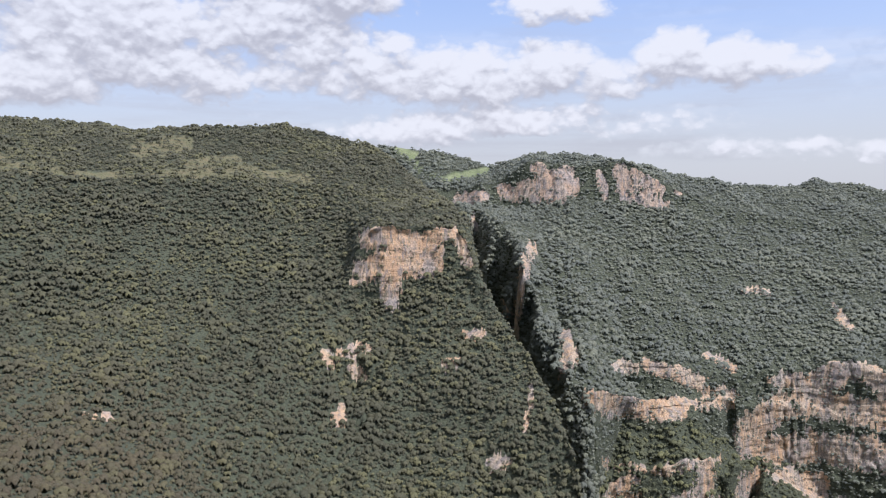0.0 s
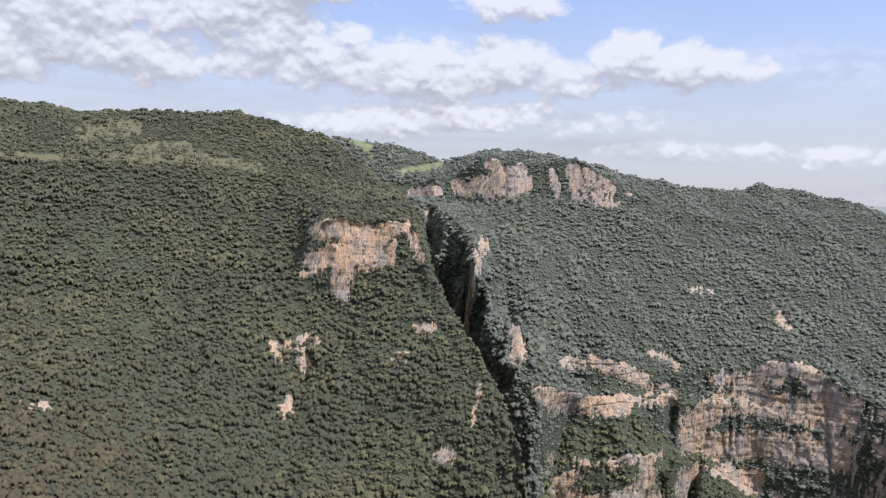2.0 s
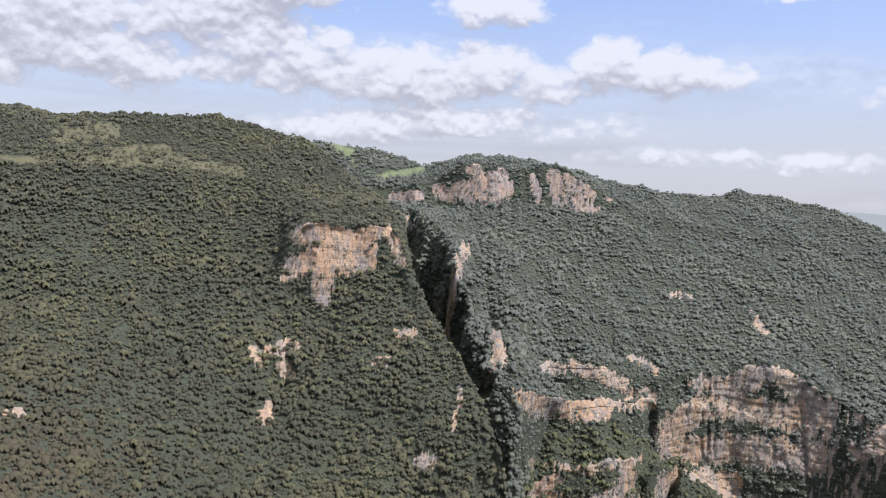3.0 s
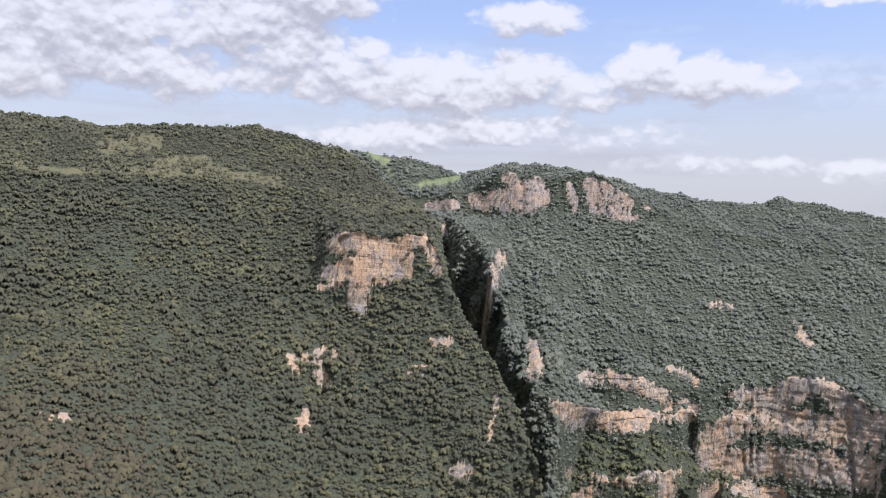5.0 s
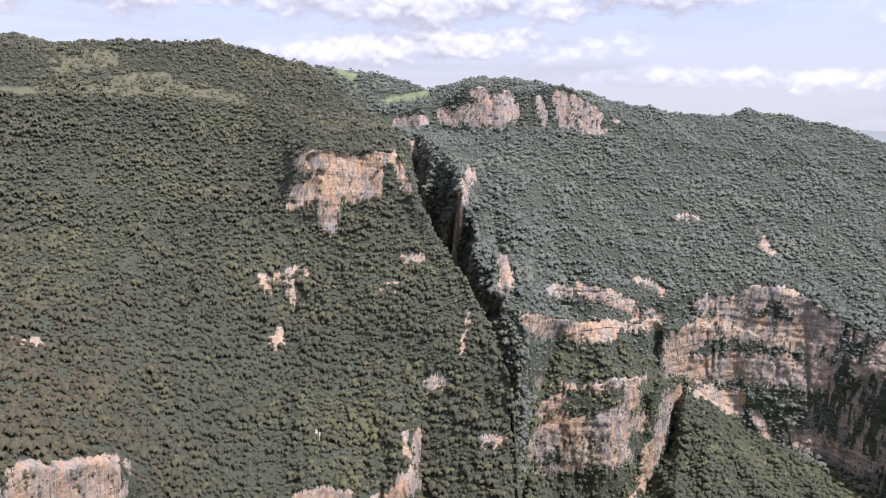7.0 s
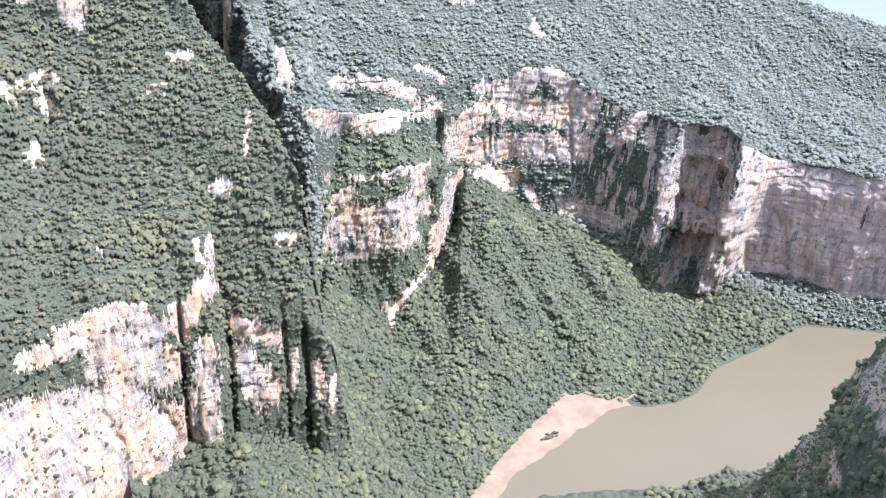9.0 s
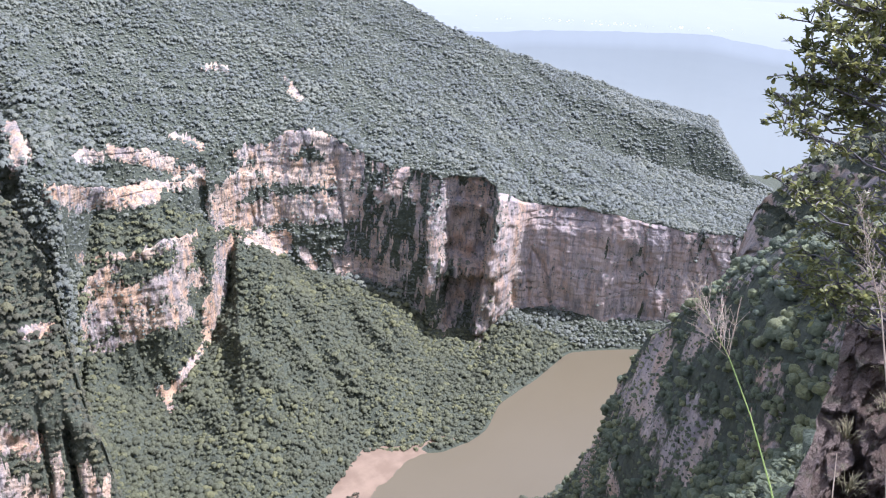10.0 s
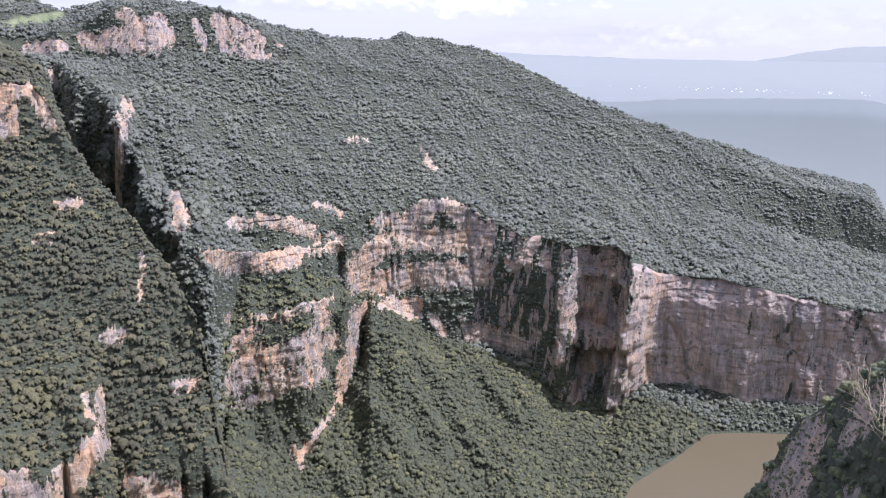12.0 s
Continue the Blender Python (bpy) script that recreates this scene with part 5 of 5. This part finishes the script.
bend = 0.25 * fbm(px / 0.8, py / 0.8, 0 * px + 3, 3)
rough = 0.7 * fbm(px / 1.6, py / 1.6, 0 * px, 3) + 0.9 * blocks((px + bend) / 0.9, (tilt + bend) / 0.55, 11) + 0.42 * blocks((px + bend) / 0.36, (tilt + bend) / 0.22, 31) + 0.12 * blocks(px / 0.13, tilt / 0.1, 51)
far_ = far_ + 0.8 * rough * np.clip(front * 12 + 0.25, 0, 1) + 5 * np.clip(-u, 0, 1) + 6 * np.clip(-v, 0, 1)
flat = np.cos(np.radians(drop_)) * far_
high_ = EYE - np.sin(np.radians(drop_)) * (far_ - 6 * np.clip(-v, 0, 1) * 0.9)
tagged(grid_mesh("near_cliff", flat * np.sin(np.radians(bear_)), flat * np.cos(np.radians(bear_)), high_, near_rock_mat), "rough reddish-grey limestone buttress beside the lookout", "cliff", kind="structure")


def leaf(bm, at, way, up, size):
    """A rounded leathery leaf, folded along its rib."""
    side = way.cross(up).normalized() * size
    up = side.cross(way).normalized() * size * 0.06
    rib = [bm.verts.new(at + way * size * f) for f in (0.0, 0.55, 1.0)]
    for s in (1, -1):
        a, b = bm.verts.new(at + way * size * 0.35 + side * 0.20 * s + up), bm.verts.new(at + way * size * 0.75 + side * 0.24 * s + up)
        for q in ((rib[0], rib[1], a), (a, rib[1], b), (b, rib[1], rib[2])):
            bm.faces.new(q if s > 0 else q[::-1])


# bearing and drop of the end of each limb
SPRAYS = [
    (66.1, -1.2), (68.1, -0.9), (70.2, -1.4), (64.9, 0.3), (66.4, 0.8), (67.9, 0.8), (70.0, 1.5), (64.1, 1.7), (65.6, 2.2), (67.4, 2.4), (63.7, 3.3), (65.2, 3.9),
    (67.0, 4.0), (68.6, 3.3), (70.3, 4.2), (63.8, 5.3), (65.1, 5.3), (66.5, 5.2), (63.6, 7.2), (64.6, 6.9), (67.5, 6.9), (64.0, 8.4), (65.1, 8.8),
    (64.0, 12.1), (65.3, 12.2), (66.6, 12.0), (67.6, 13.0), (69.4, 12.7), (70.5, 11.5), (70.4, 9.6), (68.8, 14.5), (70.6, 14.3), (67.2, 14.8), (66.8, 16.8), (68.3, 17.0), (69.6, 16.2),
    (66.3, 18.6), (67.7, 19.2), (69.0, 18.4),
]


def overhanging_tree():
    rnd = random.Random(11)
    foot = spot(84, 34, cliff_reach(84, 34))
    tree = new("overhanging_tree")
    tree.location = foot
    trunk_line = [foot + Vector((0, 0, -0.5)), foot + Vector((-0.5, 0.05, 1.2)), foot + Vector((-1.1, 0.15, 2.4)), spot(82, 8, 5.6), spot(80, -8, 5.7)]
    bm = bmesh.new()
    tube(bm, trunk_line, [0.15, 0.13, 0.11, 0.08, 0.04], 10)
    part("trunk", bm, bark_mat, tree, "grey bark")
    crown = bmesh.new()
    for b, drop in SPRAYS:
        spread = rnd.uniform(0.11, 0.17) + 0.03 * (b > 66)
        end = spot(b, drop, 4.6 + 0.12 * (b - 64) + rnd.uniform(-0.3, 0.3))
        start = trunk_line[2].lerp(trunk_line[4], min(1.0, max(0.0, (16 - drop) / 24)))
        line = bent(start, end, 0.05 if drop < 10 else -0.05, 12, rnd, 0.035)
        bm = bmesh.new()
        tube(bm, line, [0.018 - 0.0013 * i for i in range(len(line))], 6)
        for k in range(int((190 if drop < 6 else 140) * spread)):
            root = line[9].lerp(line[12], rnd.random() ** 0.7)
            way = Vector((rnd.gauss(-0.2, 0.7), rnd.gauss(0.1, 0.7), rnd.gauss(0.1, 0.33))).normalized()
            twig = bent(root, root + way * spread * rnd.uniform(0.5, 1.15), 0.02, 3, rnd, 0.012)
            tube(bm, twig, [0.004, 0.0035, 0.003, 0.0015], 4)
            for q in range(rnd.randint(10, 17)):
                at = twig[0].lerp(twig[3], rnd.uniform(0.2, 1.0))
                lw = (way * 0.6 + Vector((rnd.gauss(0, 0.7), rnd.gauss(0, 0.7), rnd.gauss(0.1, 0.4)))).normalized()
                leaf(crown, at, lw, Vector((rnd.gauss(0.2, 0.4), rnd.gauss(-0.3, 0.4), 1)), rnd.uniform(0.030, 0.052))
        part("limb", bm, bark_mat, tree)
    tagged(part("leaves", crown, near_leaf_mat, tree, "small leathery yellow-green leaves"), kind="stuff")
    return tagged(tree, "small leathery-leaved tree leaning over the canyon rim", "tree")


def grass_stalk(points, panicle_from, length, sprays, stem, seed, label):
    """A tall grass: a thin bending stem with an open feathery head."""
    rnd = random.Random(seed)
    pts = [spot(*p) for p in points]
    thing = new("grass_stalk")
    thing.location = pts[0]
    fine = []
    for a, b in zip(pts, pts[1:]):
        fine += [a.lerp(b, k / 4) for k in range(4)]
    fine.append(pts[-1])
    bm = bmesh.new()
    tube(bm, fine, [0.0042 - 0.0034 * i / (len(fine) - 1) for i in range(len(fine))], 6)
    part("stem", bm, stem, thing)
    if sprays:
        bm = bmesh.new()
        a, b = fine[panicle_from], fine[-1]
        axis = (b - a).normalized()
        for k in range(sprays):
            f = (k / sprays) ** 1.1
            root = a.lerp(b, f)
            out = Vector((rnd.gauss(0, 1), rnd.gauss(0, 1), rnd.gauss(0, 1)))
            out = (out - out.dot(axis) * axis).normalized()
            reach = length * (1 - 0.6 * f) * rnd.uniform(0.5, 1.1)
            tip = root + axis * reach * 0.75 + out * reach * 0.62
            line = bent(root, tip, 0.008, 4, rnd, 0.004)
            tube(bm, line, [0.0010, 0.0009, 0.0008, 0.0007, 0.0005], 3)
            for q in range(4):
                g = line[1 + q // 2]
                s = g + (axis + Vector((rnd.gauss(0, 0.6), rnd.gauss(0, 0.6), rnd.gauss(0, 0.6)))).normalized() * reach * 0.3
                tube(bm, [g, s], [0.0007, 0.0005], 3)
                tube(bm, [s, s + Vector((0, 0, -0.004)), s + Vector((0, 0, -0.009))], [0.0006, 0.0016, 0.0004], 4)
        part("panicle", bm, straw_mat, thing, "feathery straw-coloured seed head")
    return tagged(thing, label, "grass", "tall grasses at the rim")


overhanging_tree()
grass_stalk([(75.5, 50, 2.7), (71.5, 38.8, 2.6), (68.4, 33.2, 2.6), (65.8, 28.8, 2.6), (63.5, 25.3, 2.6), (59.9, 20.7, 2.6)], 16, 0.20, 26, stem_mat, 3, "tall green grass stem with a dry feathery seed head")
grass_stalk([(78, 38, 3.0), (74.5, 25.5, 3.0), (72.6, 19.8, 3.0), (71.0, 16.4, 3.0), (69.6, 12.6, 3.0)], 8, 0.16, 26, straw_mat, 5, "dry straw-coloured grass with a feathery seed head")
grass_stalk([(73.8, 42, 2.4), (73.0, 34.5, 2.4), (72.2, 29.6, 2.4)], 4, 0.05, 0, straw_mat, 6, "broken dry yellow grass stem")


def grass_tuft(b, drop, r, n, seed):
    rnd = random.Random(seed)
    at = spot(b, drop, r)
    bm = bmesh.new()
    for i in range(n):
        a = rnd.uniform(0, 2 * math.pi)
        lean, h = rnd.uniform(0.3, 1.1), rnd.uniform(0.06, 0.20)
        w = Vector((math.cos(a), math.sin(a), 0))
        s = w.cross(Vector((0, 0, 1))) * 0.005
        root = at + w * rnd.uniform(0, 0.12)
        mid, tip = root + w * lean * h * 0.4 + Vector((0, 0, h * 0.65)), root + w * lean * h * 1.2 + Vector((0, 0, h * 0.85))
        q = [bm.verts.new(p) for p in (root - s, root + s, mid + s * 0.7, mid - s * 0.7, tip)]
        bm.faces.new(q[:4])
        bm.faces.new((q[3], q[2], q[4]))
    return tagged(part("grass_tuft", bm, dry_leaf_mat), "tuft of half-dry grass rooted in the cliff", "grass", "tufts on the cliff")


for i, (b, drop) in enumerate([(75.5, 20.0), (76.5, 29.0), (72.4, 21.5), (73.8, 23.6), (74.6, 26.0), (72.6, 28.4), (73.6, 31.6), (71.8, 34.8), (74.8, 38.4)]):
    grass_tuft(b, drop, cliff_reach(b, drop) - 0.35, 60, 20 + i)
